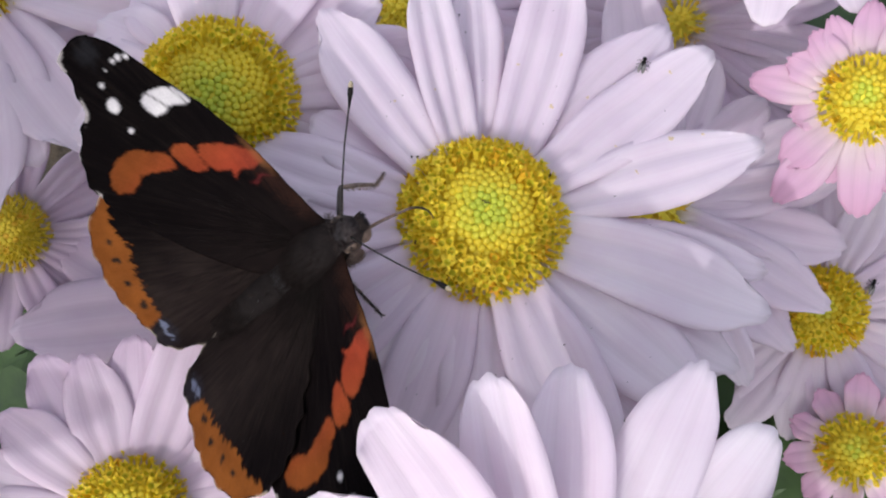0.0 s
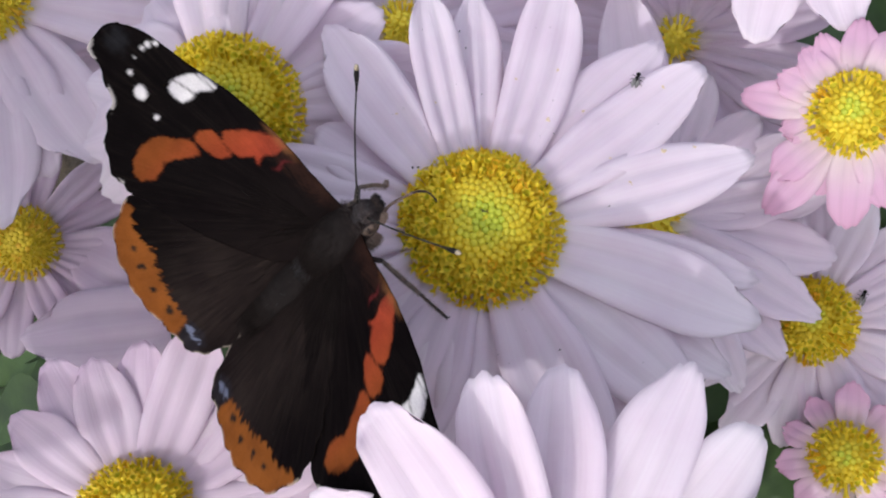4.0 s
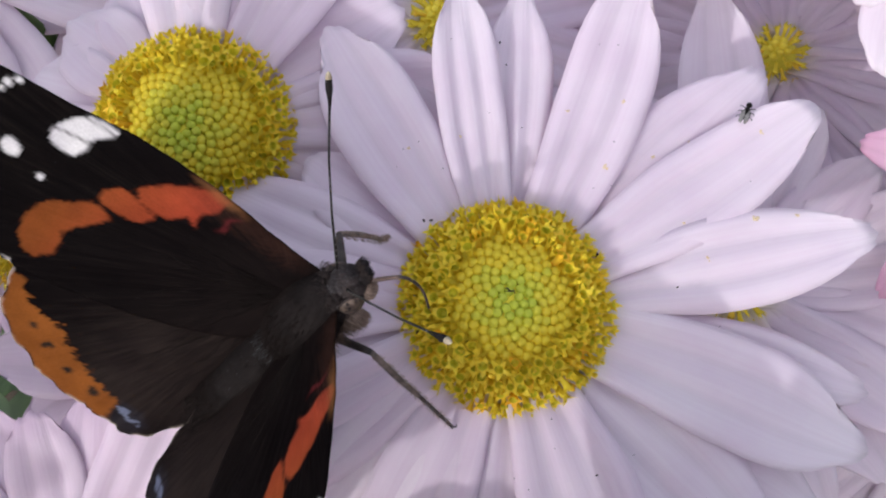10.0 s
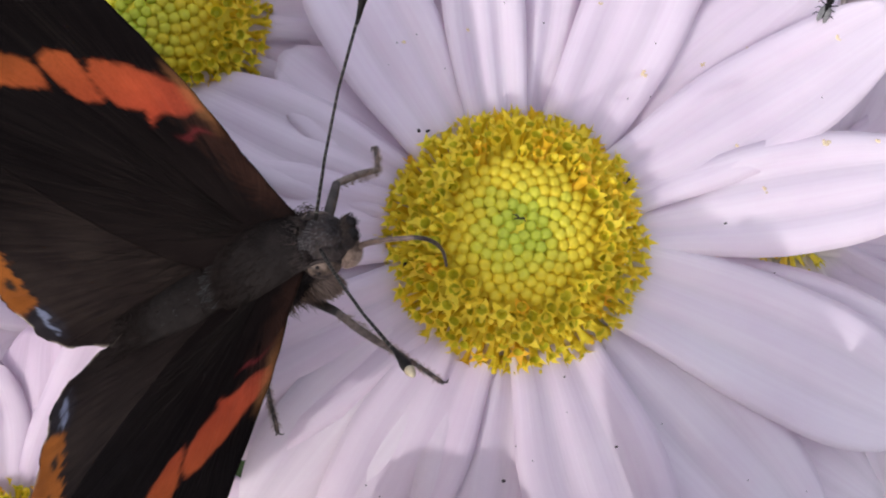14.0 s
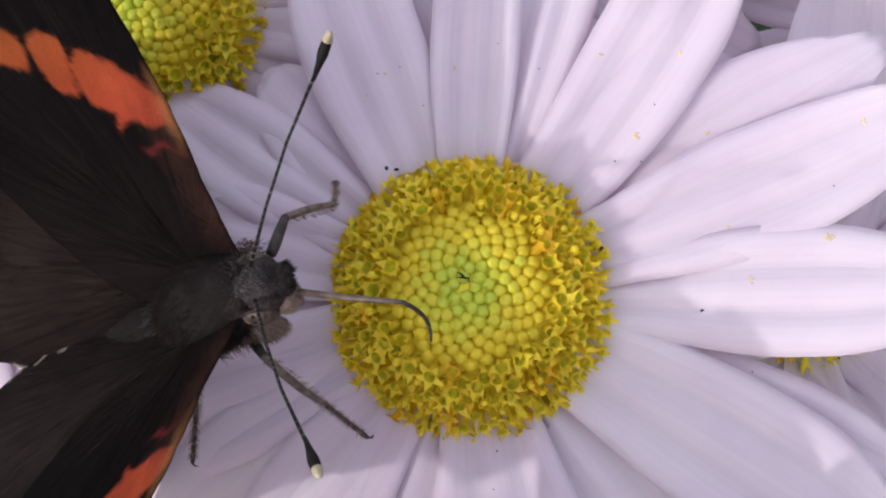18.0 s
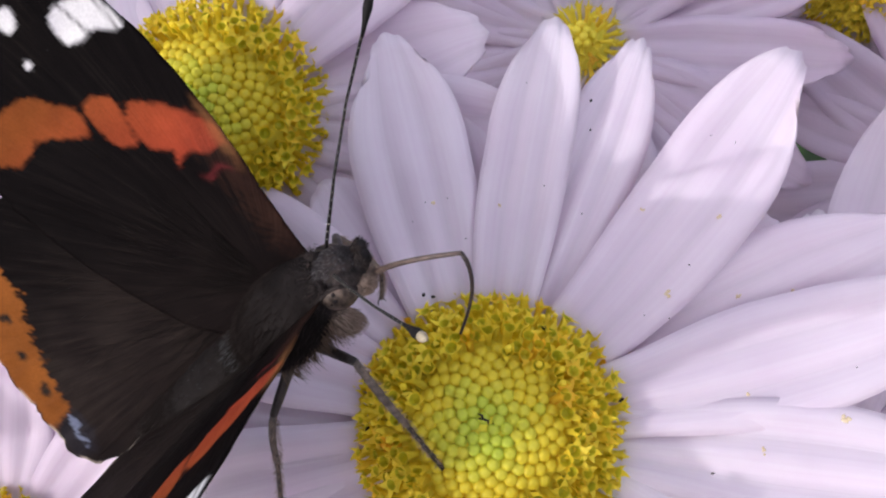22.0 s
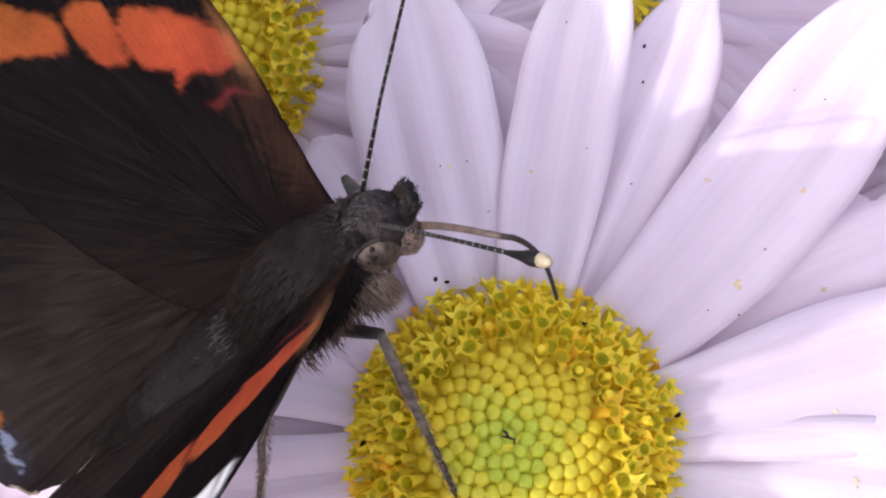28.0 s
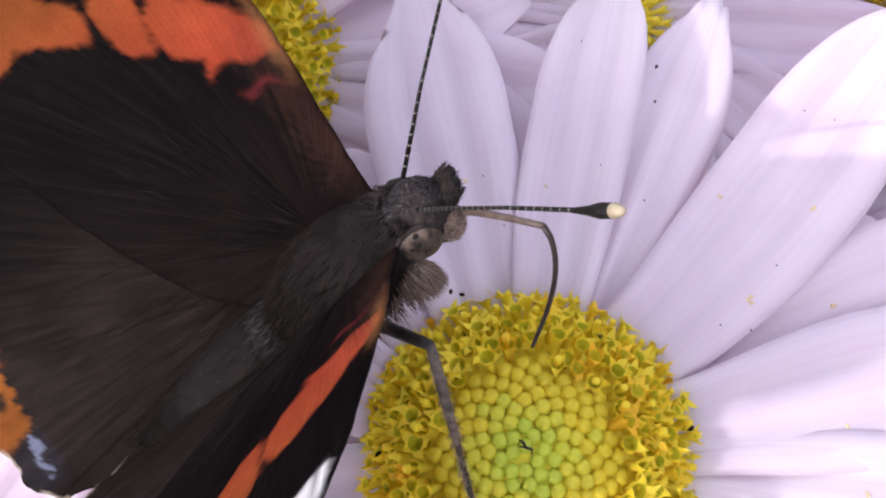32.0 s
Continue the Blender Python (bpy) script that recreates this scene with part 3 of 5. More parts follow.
STALKED = [(-103.5, 25.2, 8.4, -4, 0), (-79, 24.6, 8.4, -4, 0), (-120, 19.5, 8.0, -3, 1), (-139, 20.5, 7.6, -3, 0), (-55, 25, 8, -4, 1)] + [(a, 27, 8, -4, k % 2) for k, a in enumerate(range(-34, 210, 20))]
FRONT = [(161, 19.0, 7.2, -3.5, 1), (142, 19.6, 7.4, -3, 0), (122, 22.4, 7.8, -3, 1), (106.5, 20.4, 7.6, -2.4, 0), (88, 21.8, 7.8, -3, 1), (70.5, 25.0, 8.4, -0.5, 0), (54, 25.5, 8.2, -2, 1), (36, 25.5, 8.0, -3, 0), (19, 25.0, 8.0, -3, 1), (2, 25.0, 8.0, -3, 0)]
FRONT += [(a, 23, 7.6, -3, k % 2) for k, a in enumerate(range(-18, -185, -18))]
LOW = [(-127, 20.0, 6.4, -5, 1), (-107.5, 18.0, 5.8, -5, 0), (-91, 17.6, 5.4, -5, 1), (-71, 16.0, 5.4, -5, 0), (-52, 17.5, 5.8, -5, 1), (-33, 18.5, 5.8, -5, 0), (-14, 19.0, 5.8, -5, 1), (5, 19.0, 5.8, -5, 0)]
LOW += [(a, 19.5, 5.8, -5, k % 2) for k, a in enumerate(range(24, 225, 19))]
COVERED = [(a, 18.0, w, -13.0, k) if 95 < a % 360 < 265 else (a, r, w, tip, k) for a, r, w, tip, k in ring(16, 23, 8.4, -4.0, 21, 6)]
flower((0.4, -0.3, -0.15), (0.416, -0.125, 0.90), 8.0, MAIN, PETAL, "large pale lilac-white daisy with a domed yellow-green centre", 1, near=True, core=4.7, foot=(-60, 20))
flower((-27.2, 10.6, 10.4), (0.42, -0.38, 0.82), 7.7, COVERED, PETAL, "lilac-white daisy half under the butterfly's wing", 2, near=True, core=5.3, foot=(-30, 30))
flower((-46.0, -30.0, -13.3), (0.45, -0.2, 0.87), 6.2, FRONT, PETAL_BLUSH, "blush-pink and white sunlit daisy beside dark leaves", 3, near=True, core=3.6, foot=(-20, -10))
flower((8, -46, 3), (0.05, -0.37, 0.93), 8.6, HIGH, PETAL, "white sunlit daisy that stands higher than the others", 4, foot=(10, -30))
flower((39.4, 18.5, -17.3), (-0.1, -0.36, 0.92), 4.1, YOUNG, PETAL_PINK, "small young pink daisy with white petal bases", 5, near=True, core=2.8, dome=2.6, foot=(20, 10))
flower((36.6, -16.2, -45), (-0.1, -0.2, 0.95), 3.5, ring(10, 9.0, 4.0, -3.0, 25, 8), PETAL_PINK, "tiny pink daisy, just opening, deep in the bed", 6, near=True, core=2.2, dome=2.2, foot=(10, -10))
flower((34.4, 2.0, -42), (0.0, -0.2, 0.95), 5.0, LOW, PETAL, "white daisy in the shade under the large one", 7, near=True, core=2.6, dome=3.4, foot=(10, 0))
flower((16.0, 10.6, -24.0), (0.2, -0.15, 0.95), 2.2, [(94, 33.4, 9.0, 0.0, 0)] + ring(18, 23.5, 7.6, -5, 27, 8), PETAL, "lilac-white daisy hidden under the large one's petals", 8, foot=(0, 20))
flower((19.0, 45.5, -34), (0.1, -0.3, 0.95), 2.3, ring(17, 25, 7.2, -4, 28, 5), PETAL_LILAC, "lilac daisy in the shade behind the large one", 9, foot=(0, 20))
flower((-67.0, 33.0, 14), (0.45, -0.42, 0.80), 6.5, LEANING, PETAL, "large white daisy that leans over its neighbours", 10, foot=(-20, 20))
# The deeper lilac of these petals carries part of the flower's shade.
flower((-82.5, 13.5, -22), (0.5, -0.3, 0.8), 4.6, ring(15, 19, 5.4, -5, 30, 0), PETAL_LILAC, "lilac-pink daisy in the shade of a white one", 11, dome=3.0, foot=(-20, 0))
flower((-19.2, 42.3, -18.0), (0.3, -0.35, 0.88), 2.8, ring(17, 26, 7.4, -3, 31, 7), PETAL_LILAC, "lilac daisy, its yellow centre seen between petals", 12, foot=(0, 20))
flower((36, 52, -7), (0.05, -0.3, 0.95), 7.8, STALKED, PETAL, "white daisy with broad petals on a dark stalk", 13, foot=(10, 20))
flower((2, 66, -28), (0.2, -0.4, 0.88), 7.6, ring(17, 30, 7.4, -4, 33, 2), PETAL_LILAC, "lilac daisy far back in the bed", 14, foot=(0, 20))
flower((-50, 50, -12), (0.3, -0.4, 0.86), 7.8, ring(17, 32, 8.0, -4, 34, 2), PETAL_LILAC, "lilac daisy behind the half-covered one", 15, foot=(0, 20))
flower((-54, 5.0, -36), (0.35, -0.2, 0.9), 3.4, ring(12, 31, 12.5, -4, 35, 2), PETAL_LILAC, "lilac daisy in deep shade under the butterfly's wings", 16, foot=(-10, 10))

# Two unseen daisies, added so that their shadows darken the flowers on the left.
flower((-71, -25, 52), (0.1, -0.5, 0.85), 7.6, ring(17, 29, 8.4, -4, 36, 0), PETAL, "tall white daisy out of view, added to shade the bed's left side", 17, foot=(-50, -30))
flower((-97, -68, 46), (0.1, -0.5, 0.85), 7.6, ring(17, 29, 8.4, -4, 37, 9), PETAL, "tall white daisy out of view, added to shade the bed's left side", 18, foot=(-40, -30))


def specks():
    """Pollen crumbs and dark specks that lie on the large flower, dropped on whatever petal is below."""
    bpy.context.view_layer.update()
    dg = bpy.context.evaluated_depsgraph_get()
    rng = np.random.default_rng(19)
    n = Vector((0.416, -0.125, 0.90)).normalized()

    def drop(x, y, z):
        hit, at, normal, _, _, _ = scene.ray_cast(dg, Vector((x, y, z)) * MM + Vector((0, 0, BED)) + n * 0.012, -n)
        return (at, normal) if hit else (None, None)

    def lay(name, pieces, mat, at, normal, label, category):
        ob = tagged(new(name, mesh(name, *joined(pieces), mat)), label, category, category + " on the petals")
        ob.matrix_world = Matrix.Translation(at) @ normal.to_track_quat("Z", "Y").to_matrix().to_4x4()

    for x, y, z, size in [(4.9, 13.8, -6.3, 0.34), (11.6, 18.1, -9.8, 0.32), (17.4, 11.3, -11.4, 0.42), (18, 19.3, -9.8, 0.28), (-9.5, 11.9, 3.2, 0.24), (14, 7, -10, 0.2), (9, 16, -8, 0.22),
                          (6, 20, -6, 0.2), (21, 12, -12, 0.22), (12, 10, -9, 0.2), (-6, 14, 1, 0.2), (2, 18, -3, 0.2)]:
        at, normal = drop(x, y, z)
        if at is not None:
            bits = [shifted(ball(size * rng.uniform(0.3, 0.55), size * rng.uniform(0.3, 0.5), 0.06, 5, 7), *(rng.normal(0, size * 0.4, 2)), 0.05) for _ in range(4)]
            lay("pollen_crumb", bits, POLLEN, at, normal, "crumb of orange-yellow pollen on a pale petal", "pollen")
    dark = [(-3.8, 24.3, 0.4, 0.16), (-2.8, 22.3, 0.4, 0.15), (7.5, -12.5, -7.4, 0.17), (0.2, -16.0, -6.5, 0.2), (11.6, 4.4, -10, 0.14), (22.9, 7.9, -18.7, 0.2), (8.2, 21.7, -9, 0.14), (-7.7, -3.6, -0.8, 0.3), (0.2, 7.4, -1.4, 0.3),
            (5.3, 5.9, -6.2, 0.3), (-7.8, 6.4, 0.0, 0.25), (-8.4, 6.2, 0.2, 0.2)]
    dark += [(r * math.cos(a) * 0.9, r * math.sin(a), 2 - 0.46 * r * math.cos(a), rng.uniform(0.05, 0.09)) for r, a in zip(rng.uniform(11, 29, 28), rng.uniform(-1.9, 2.4, 28))]
    for x, y, z, size in dark:
        at, normal = drop(x, y, z)
        if at is not None:
            lay("dark_speck", [shifted(ball(size * rng.uniform(0.6, 1), size * rng.uniform(0.4, 0.7), 0.08, 5, 7), 0, 0, 0.03)], DIRT, at, normal, "tiny dark speck of dirt on a petal", "speck")
    at, normal = drop(0, 0, 0)
    mark = [tube([(0, 0, 0.05), (0.12, 0.25, 0.12), (0.05, 0.5, 0.05)], [0.07, 0.08, 0.03], 6), tube([(0, 0, 0.05), (-0.2, 0.3, 0.1)], [0.06, 0.03], 6), tube([(0, 0, 0.05), (0.15, -0.3, 0.1), (-0.05, -0.45, 0.05)], [0.07, 0.07, 0.03], 6)]
    lay("dark_fleck", mark, DIRT, at, normal, "black forked fleck in the middle of the centre", "fleck")
    at, normal = drop(14.0, 19.9, -11)
    global small_fly
    fly = small_fly = tagged(new("small_fly"), "tiny black fly that sits at a petal's edge", "fly")
    fly.matrix_world = Matrix.Translation(at) @ normal.to_track_quat("Z", "Y").to_matrix().to_4x4()
    fly.matrix_world = fly.matrix_world @ Matrix.Scale(0.95, 4)
    part("body", mesh("body", *joined([shifted(ball(0.75, 0.32, 0.30, 8, 10), 0, 0, 0.4), shifted(ball(0.28, 0.3, 0.26, 8, 10), 0.85, 0, 0.42)]), BLACK), fly)
    for s in (1, -1):
        part("wing", mesh("wing", *shifted(ball(0.75, 0.22, 0.03, 6, 10), -0.55, s * 0.24, 0.66), WINGLET), fly, "clear grey wing")
        for k in (-0.3, 0.1, 0.5):
            part("leg", mesh("leg", *tube([(k, s * 0.2, 0.3), (k * 1.3, s * 0.6, 0.4), (k * 1.5, s * 0.8, 0.02)], [0.05, 0.04, 0.03], 5), BLACK), fly)

    down = Vector((0, 0, -1))
    hit, at, normal, _, _, _ = scene.ray_cast(dg, Vector((41.0, 5.6, 0)) * MM + Vector((0, 0, BED - 0.02)), down)
    if hit:
        copy_thing(fly, Matrix.Translation(at) @ normal.to_track_quat("Z", "Y").to_matrix().to_4x4() @ Matrix.Rotation(0.8, 4, "Z"))


for k, (x, y, top) in enumerate([(-66, -14, -40), (-72, -2, -44), (-62, -22, -46), (-64, -8, -42), (-80, -30, -50), (-58, -50, -48), (-30, -50, -55), (0, -14, -52), (22, -24, -60), (50, -24, -64), (56, 6, -56), (50, 34, -58), (28, 26, -54), (0, 30, -54),
                                 (-40, 30, -50), (-66, 60, -54), (-98, 20, -50), (-20, 78, -56), (24, 84, -60), (60, 64, -60), (-96, 60, -52)]):
    leafy_stem(x, y, top, 9, 100 + k)
specks()

from mathutils.geometry import delaunay_2d_cdt as delaunay

# ---- butterfly ----
BODY_ROWS = [
    (0, -14.58, -8.33, 8.91, 21.8, -26.7, 19.8, 24.1, 17.6, -4.4),
    (0.5, -14.36, -8.17, 8.96, 22.6, -27.1, 19.1, 23.0, 16.7, -5.7),
    (1, -13.67, -8.82, 9.03, 25.4, -27.6, 17.3, 21.5, 15.0, -4.8),
    (1.5, -13.39, -8.69, 9.45, 24.2, -28.9, 18.3, 21.5, 16.7, -4.4),
    (2, -12.69, -8.58, 10.45, 23.6, -29.7, 19.2, 21.0, 17.3, 0.1),
    (2.5, -12.71, -8.46, 10.53, 23.0, -30.2, 20.0, 22.0, 19.1, -0.8),
    (3, -12.58, -8.40, 10.77, 22.6, -29.9, 20.7, 22.5, 20.0, 0.3),
    (3.5, -12.17, -7.87, 10.78, 20.6, -28.6, 22.5, 22.7, 20.5, 1.2),
    (5.5, -12.78, -6.64, 10.61, 11.3, -27.8, 32.9, 31.4, 23.1, 0.0),
    (6, -12.83, -6.56, 10.80, 10.9, -27.9, 33.4, 31.7, 23.0, 0.4),
    (6.5, -12.58, -6.16, 10.75, 10.0, -27.3, 34.3, 33.2, 24.1, 0.8),
    (7, -12.35, -6.13, 10.96, 9.9, -27.8, 33.0, 34.9, 26.0, 0.9),
    (7.5, -12.35, -5.53, 11.19, 7.7, -28.4, 35.7, 36.2, 27.9, 0.5),
    (8, -13.20, -5.38, 11.54, 10.1, -29.4, 34.7, 38.7, 29.8, -0.3),
    (8.5, -12.37, -5.10, 11.49, 10.1, -29.5, 33.3, 40.0, 31.9, 0.4),
    (9, -12.68, -5.05, 11.26, 8.2, -30.1, 33.6, 40.9, 34.1, 0.7),
    (9.5, -11.97, -5.10, 11.10, 8.9, -27.0, 32.8, 43.5, 33.0, -0.2),
    (10, -12.10, -6.24, 10.86, 9.9, -27.1, 27.9, 46.6, 32.0, -1.4),
    (10.5, -12.73, -6.51, 10.79, 10.4, -28.3, 27.3, 47.4, 30.6, -0.8),
    (11, -12.00, -6.48, 10.56, 8.2, -24.9, 26.2, 48.6, 29.7, -0.7),
    (11.5, -12.11, -6.56, 10.46, 7.7, -25.6, 25.9, 49.7, 29.3, -0.4),
    (12, -11.46, -6.86, 10.13, 8.4, -22.7, 20.9, 51.0, 29.5, -0.9),
    (12.5, -12.02, -7.11, 10.23, 8.5, -24.6, 19.7, 51.0, 29.6, -0.3),
    (13, -12.00, -6.98, 10.33, 8.4, -24.9, 20.1, 49.2, 29.8, 1.8),
    (13.5, -11.45, -7.59, 10.75, 9.4, -24.0, 17.6, 49.3, 30.2, 1.9),
    (14, -11.34, -7.74, 10.55, 8.5, -23.0, 17.3, 49.6, 31.2, 1.1),
    (14.5, -11.24, -7.76, 10.61, 7.7, -23.5, 17.3, 49.4, 32.2, 1.1),
    (16.5, -11.98, -7.59, 9.64, 19.2, -20.3, 19.6, 32.8, 46.5, 1.7),
    (17, -12.17, -7.43, 9.27, 19.2, -19.3, 19.2, 31.4, 46.2, 2.1),
    (17.5, -10.70, -7.38, 9.58, 17.9, -21.0, 18.3, 31.1, 44.9, 2.1),
    (18, -8.99, -7.81, 10.50, 17.6, -21.5, 20.1, 30.8, 43.8, 2.1),
    (18.5, -9.42, -7.65, 10.71, 16.7, -24.8, 20.0, 30.7, 43.0, 2.2),
    (19, -10.29, -7.27, 10.85, 13.4, -25.3, 22.4, 30.6, 42.4, 2.2),
    (19.5, -10.20, -3.64, 10.97, 10.2, -18.6, 33.9, 33.3, 42.1, 0.9),
    (20, -9.94, -2.41, 11.80, 9.8, -20.7, 37.4, 35.3, 42.1, 1.2),
    (20.5, -8.74, -2.07, 12.21, 8.2, -23.9, 39.6, 35.8, 41.7, 2.6),
    (21, -7.92, -1.60, 12.72, 8.0, -25.0, 41.8, 37.1, 41.6, 3.0),
    (21.5, -7.80, -1.08, 13.33, 6.2, -24.3, 44.5, 37.4, 41.7, 4.0),
    (22, -7.99, -1.13, 13.18, 6.0, -25.1, 44.4, 37.8, 41.9, 4.5),
    (22.5, -7.96, -0.82, 13.11, 4.8, -24.3, 45.2, 38.2, 42.4, 5.0),
    (23, -8.04, 0.01, 12.90, 2.6, -21.4, 49.0, 39.1, 43.2, 5.0),
    (23.5, -7.90, 0.37, 13.03, 2.3, -20.0, 50.8, 39.0, 42.1, 5.5),
    (24, -7.76, 0.23, 13.01, 3.1, -20.2, 51.0, 39.0, 41.3, 6.2),
    (24.5, -7.55, 0.17, 13.13, 3.4, -20.8, 51.2, 39.4, 40.7, 6.8),
    (25, -7.28, 0.13, 13.40, 2.9, -22.4, 50.7, 39.9, 40.4, 7.8),
    (25.5, -6.86, -0.05, 12.92, 1.6, -19.8, 50.8, 40.1, 40.2, 6.5),
    (27.5, -7.41, 0.39, 12.34, 4.1, -17.8, 50.2, 35.1, 41.2, 5.0),
    (28, -7.37, 0.57, 12.17, 2.5, -19.5, 50.9, 34.9, 41.5, 6.0),
    (28.5, -7.04, 0.54, 12.54, 3.7, -17.8, 50.8, 34.6, 41.0, 5.2),
    (29, -6.97, 0.56, 12.62, 4.4, -18.7, 50.2, 34.0, 40.7, 5.7),
    (29.5, -6.70, 0.85, 12.69, 3.9, -19.5, 50.2, 34.2, 40.6, 6.0),
    (30, -5.85, 1.11, 12.99, 3.7, -20.8, 48.9, 34.7, 40.8, 7.0),
    (30.5, -5.65, 1.10, 13.20, 3.8, -20.3, 48.6, 32.6, 38.9, 7.3),
    (31, -5.67, 1.10, 13.73, 2.7, -22.7, 48.9, 30.7, 37.3, 7.8),
    (31.5, -6.52, 1.31, 13.31, 3.2, -20.0, 50.4, 33.4, 38.3, 7.3),
    (32, -6.45, 1.18, 12.98, 4.6, -21.9, 51.1, 36.2, 39.6, 6.9),
]
FORE = [(3.6, -1.4), (3.6, 1.6), (3.9, 4.8), (4.1, 8.0), (4.1, 11.8), (3.7, 15.2), (2.8, 18.5), (2.3, 21.0), (1.8, 23.9), (0.9, 26.2), (-0.2, 27.6), (-1.6, 28.5), (-3.2, 28.7), (-4.7, 28.1), (-4.9, 26.1),
        (-5.7, 24.7), (-6.9, 23.3), (-8.3, 22.8), (-9.7, 22.2), (-11.1, 21.3), (-12.8, 19.6), (-13.3, 17.4), (-12.9, 15.4), (-12.0, 12.6), (-9.6, 6.0), (-6.0, -0.3), (-1.5, -1.6)]
HIND = [(-0.5, -0.9), (-2.5, 6.0), (-8.0, 14.0), (-13.0, 16.7), (-15.7, 16.4), (-18.4, 15.8), (-20.4, 14.0), (-22.3, 11.1), (-23.5, 7.4), (-23.3, 4.0), (-23.7, 1.2), (-22.6, -0.2),
        (-20.6, -0.9), (-17.4, -2.2), (-12.0, -2.5), (-5.5, -2.4)]
BAND = [[(-0.5, 12.8), (0.1, 13.2), (0.9, 12.8), (1.9, 11.9), (2.7, 10.9), (3.6, 9.8), (4.0, 8.8), (3.7, 7.9), (2.5, 8.0), (1.8, 8.7), (1.0, 8.9), (0.3, 8.6), (0.6, 9.4), (-0.4, 10.4), (-0.7, 11.2), (-0.8, 12.1)],
        [(-2.6, 15.0), (-1.8, 15.0), (-0.7, 14.2), (-0.5, 13.4), (-0.7, 12.6), (-0.9, 11.7), (-1.1, 11.0), (-2.1, 11.6), (-2.5, 12.4), (-2.8, 13.5), (-2.9, 14.4)],
        [(-10.0, 18.1), (-8.6, 18.4), (-7.0, 18.3), (-5.5, 17.8), (-4.4, 16.4), (-3.2, 15.2), (-3.0, 14.5), (-3.2, 13.7), (-3.7, 13.5), (-5.0, 14.3), (-6.5, 15.2), (-7.4, 15.6), (-8.6, 15.2), (-10.0, 15.5), (-11.0, 16.2), (-11.0, 17.2)]]
BAR = [(-0.9, 19.9), (-0.1, 20.1), (0.8, 19.8), (1.9, 19.2), (2.8, 18.3), (3.1, 17.3), (3.2, 16.3), (2.8, 16.2), (1.5, 17.2), (0.7, 17.5), (0.1, 17.4), (-0.9, 17.8), (-1.0, 18.6), (-1.1, 19.4)]
BAR_VEINS = [((0.2, 19.9), (0.9, 17.4)), ((2.4, 18.9), (2.6, 16.2)), ((2.9, 18.3), (3.1, 16.2))]
DOTS = [(-3.4, 21.6, 0.74), (-4.15, 18.95, 0.36), (-2.7, 23.65, 0.30), (-1.25, 24.2, 0.18), (0.1, 24.1, 0.26), (0.8, 23.9, 0.34), (1.6, 23.4, 0.28)]
EDGE = [(-14.4, 15.5), (-15.9, 14.1), (-16.5, 12.7), (-16.6, 11.0), (-18.2, 9.3), (-19.4, 7.1), (-20.1, 4.9), (-20.6, 3.5), (-23.9, 3.4), (-24.4, 7.5), (-23.2, 11.6), (-21.0, 14.8), (-18.7, 16.6), (-14.4, 17.4)]
BLUE = [(-20.1, 3.4), (-20.2, 1.6), (-21.2, 0.4), (-23.3, 0.6), (-23.3, 3.0), (-21.8, 3.5)]
EDGE_DOTS = [(-18.1, 12.9, 0.34), (-19.1, 10.9, 0.36), (-20.5, 8.6, 0.40), (-21.1, 5.7, 0.44), (-20.7, 6.1, 0.26), (-19.5, 11.2, 0.24)]


def inside(poly, pts):
    """Distance to a closed line, below 0 inside it."""
    a = np.array(poly, float)
    b = np.roll(a, -1, 0)
    d = np.full(len(pts), 1e9)
    odd = np.zeros(len(pts), bool)
    for p, q in zip(a, b):
        e = q - p
        w = pts - p
        k = np.clip((w @ e) / (e @ e + 1e-9), 0, 1)
        d = np.minimum(d, np.hypot(*(w - k[:, None] * e).T))
        cross = (p[1] > pts[:, 1]) != (q[1] > pts[:, 1])
        at = (q[0] - p[0]) * (pts[:, 1] - p[1]) / (q[1] - p[1] + 1e-12) + p[0]
        odd ^= cross & (pts[:, 0] < at)
    return np.where(odd, -d, d)


def dense(poly, step):
    out = []
    for p, q in zip(poly, poly[1:] + poly[:1]):
        n = max(1, int(math.dist(p, q) / step))
        out += [(p[0] + (q[0] - p[0]) * k / n, p[1] + (q[1] - p[1]) * k / n) for k in range(n)]
    return out


def rounded(poly, times=2):
    """The closed line with its corners cut."""
    for _ in range(times):
        out = []
        for p, q in zip(poly, poly[1:] + poly[:1]):
            out += [(0.75 * p[0] + 0.25 * q[0], 0.75 * p[1] + 0.25 * q[1]), (0.25 * p[0] + 0.75 * q[0], 0.25 * p[1] + 0.75 * q[1])]
        poly = out
    return poly


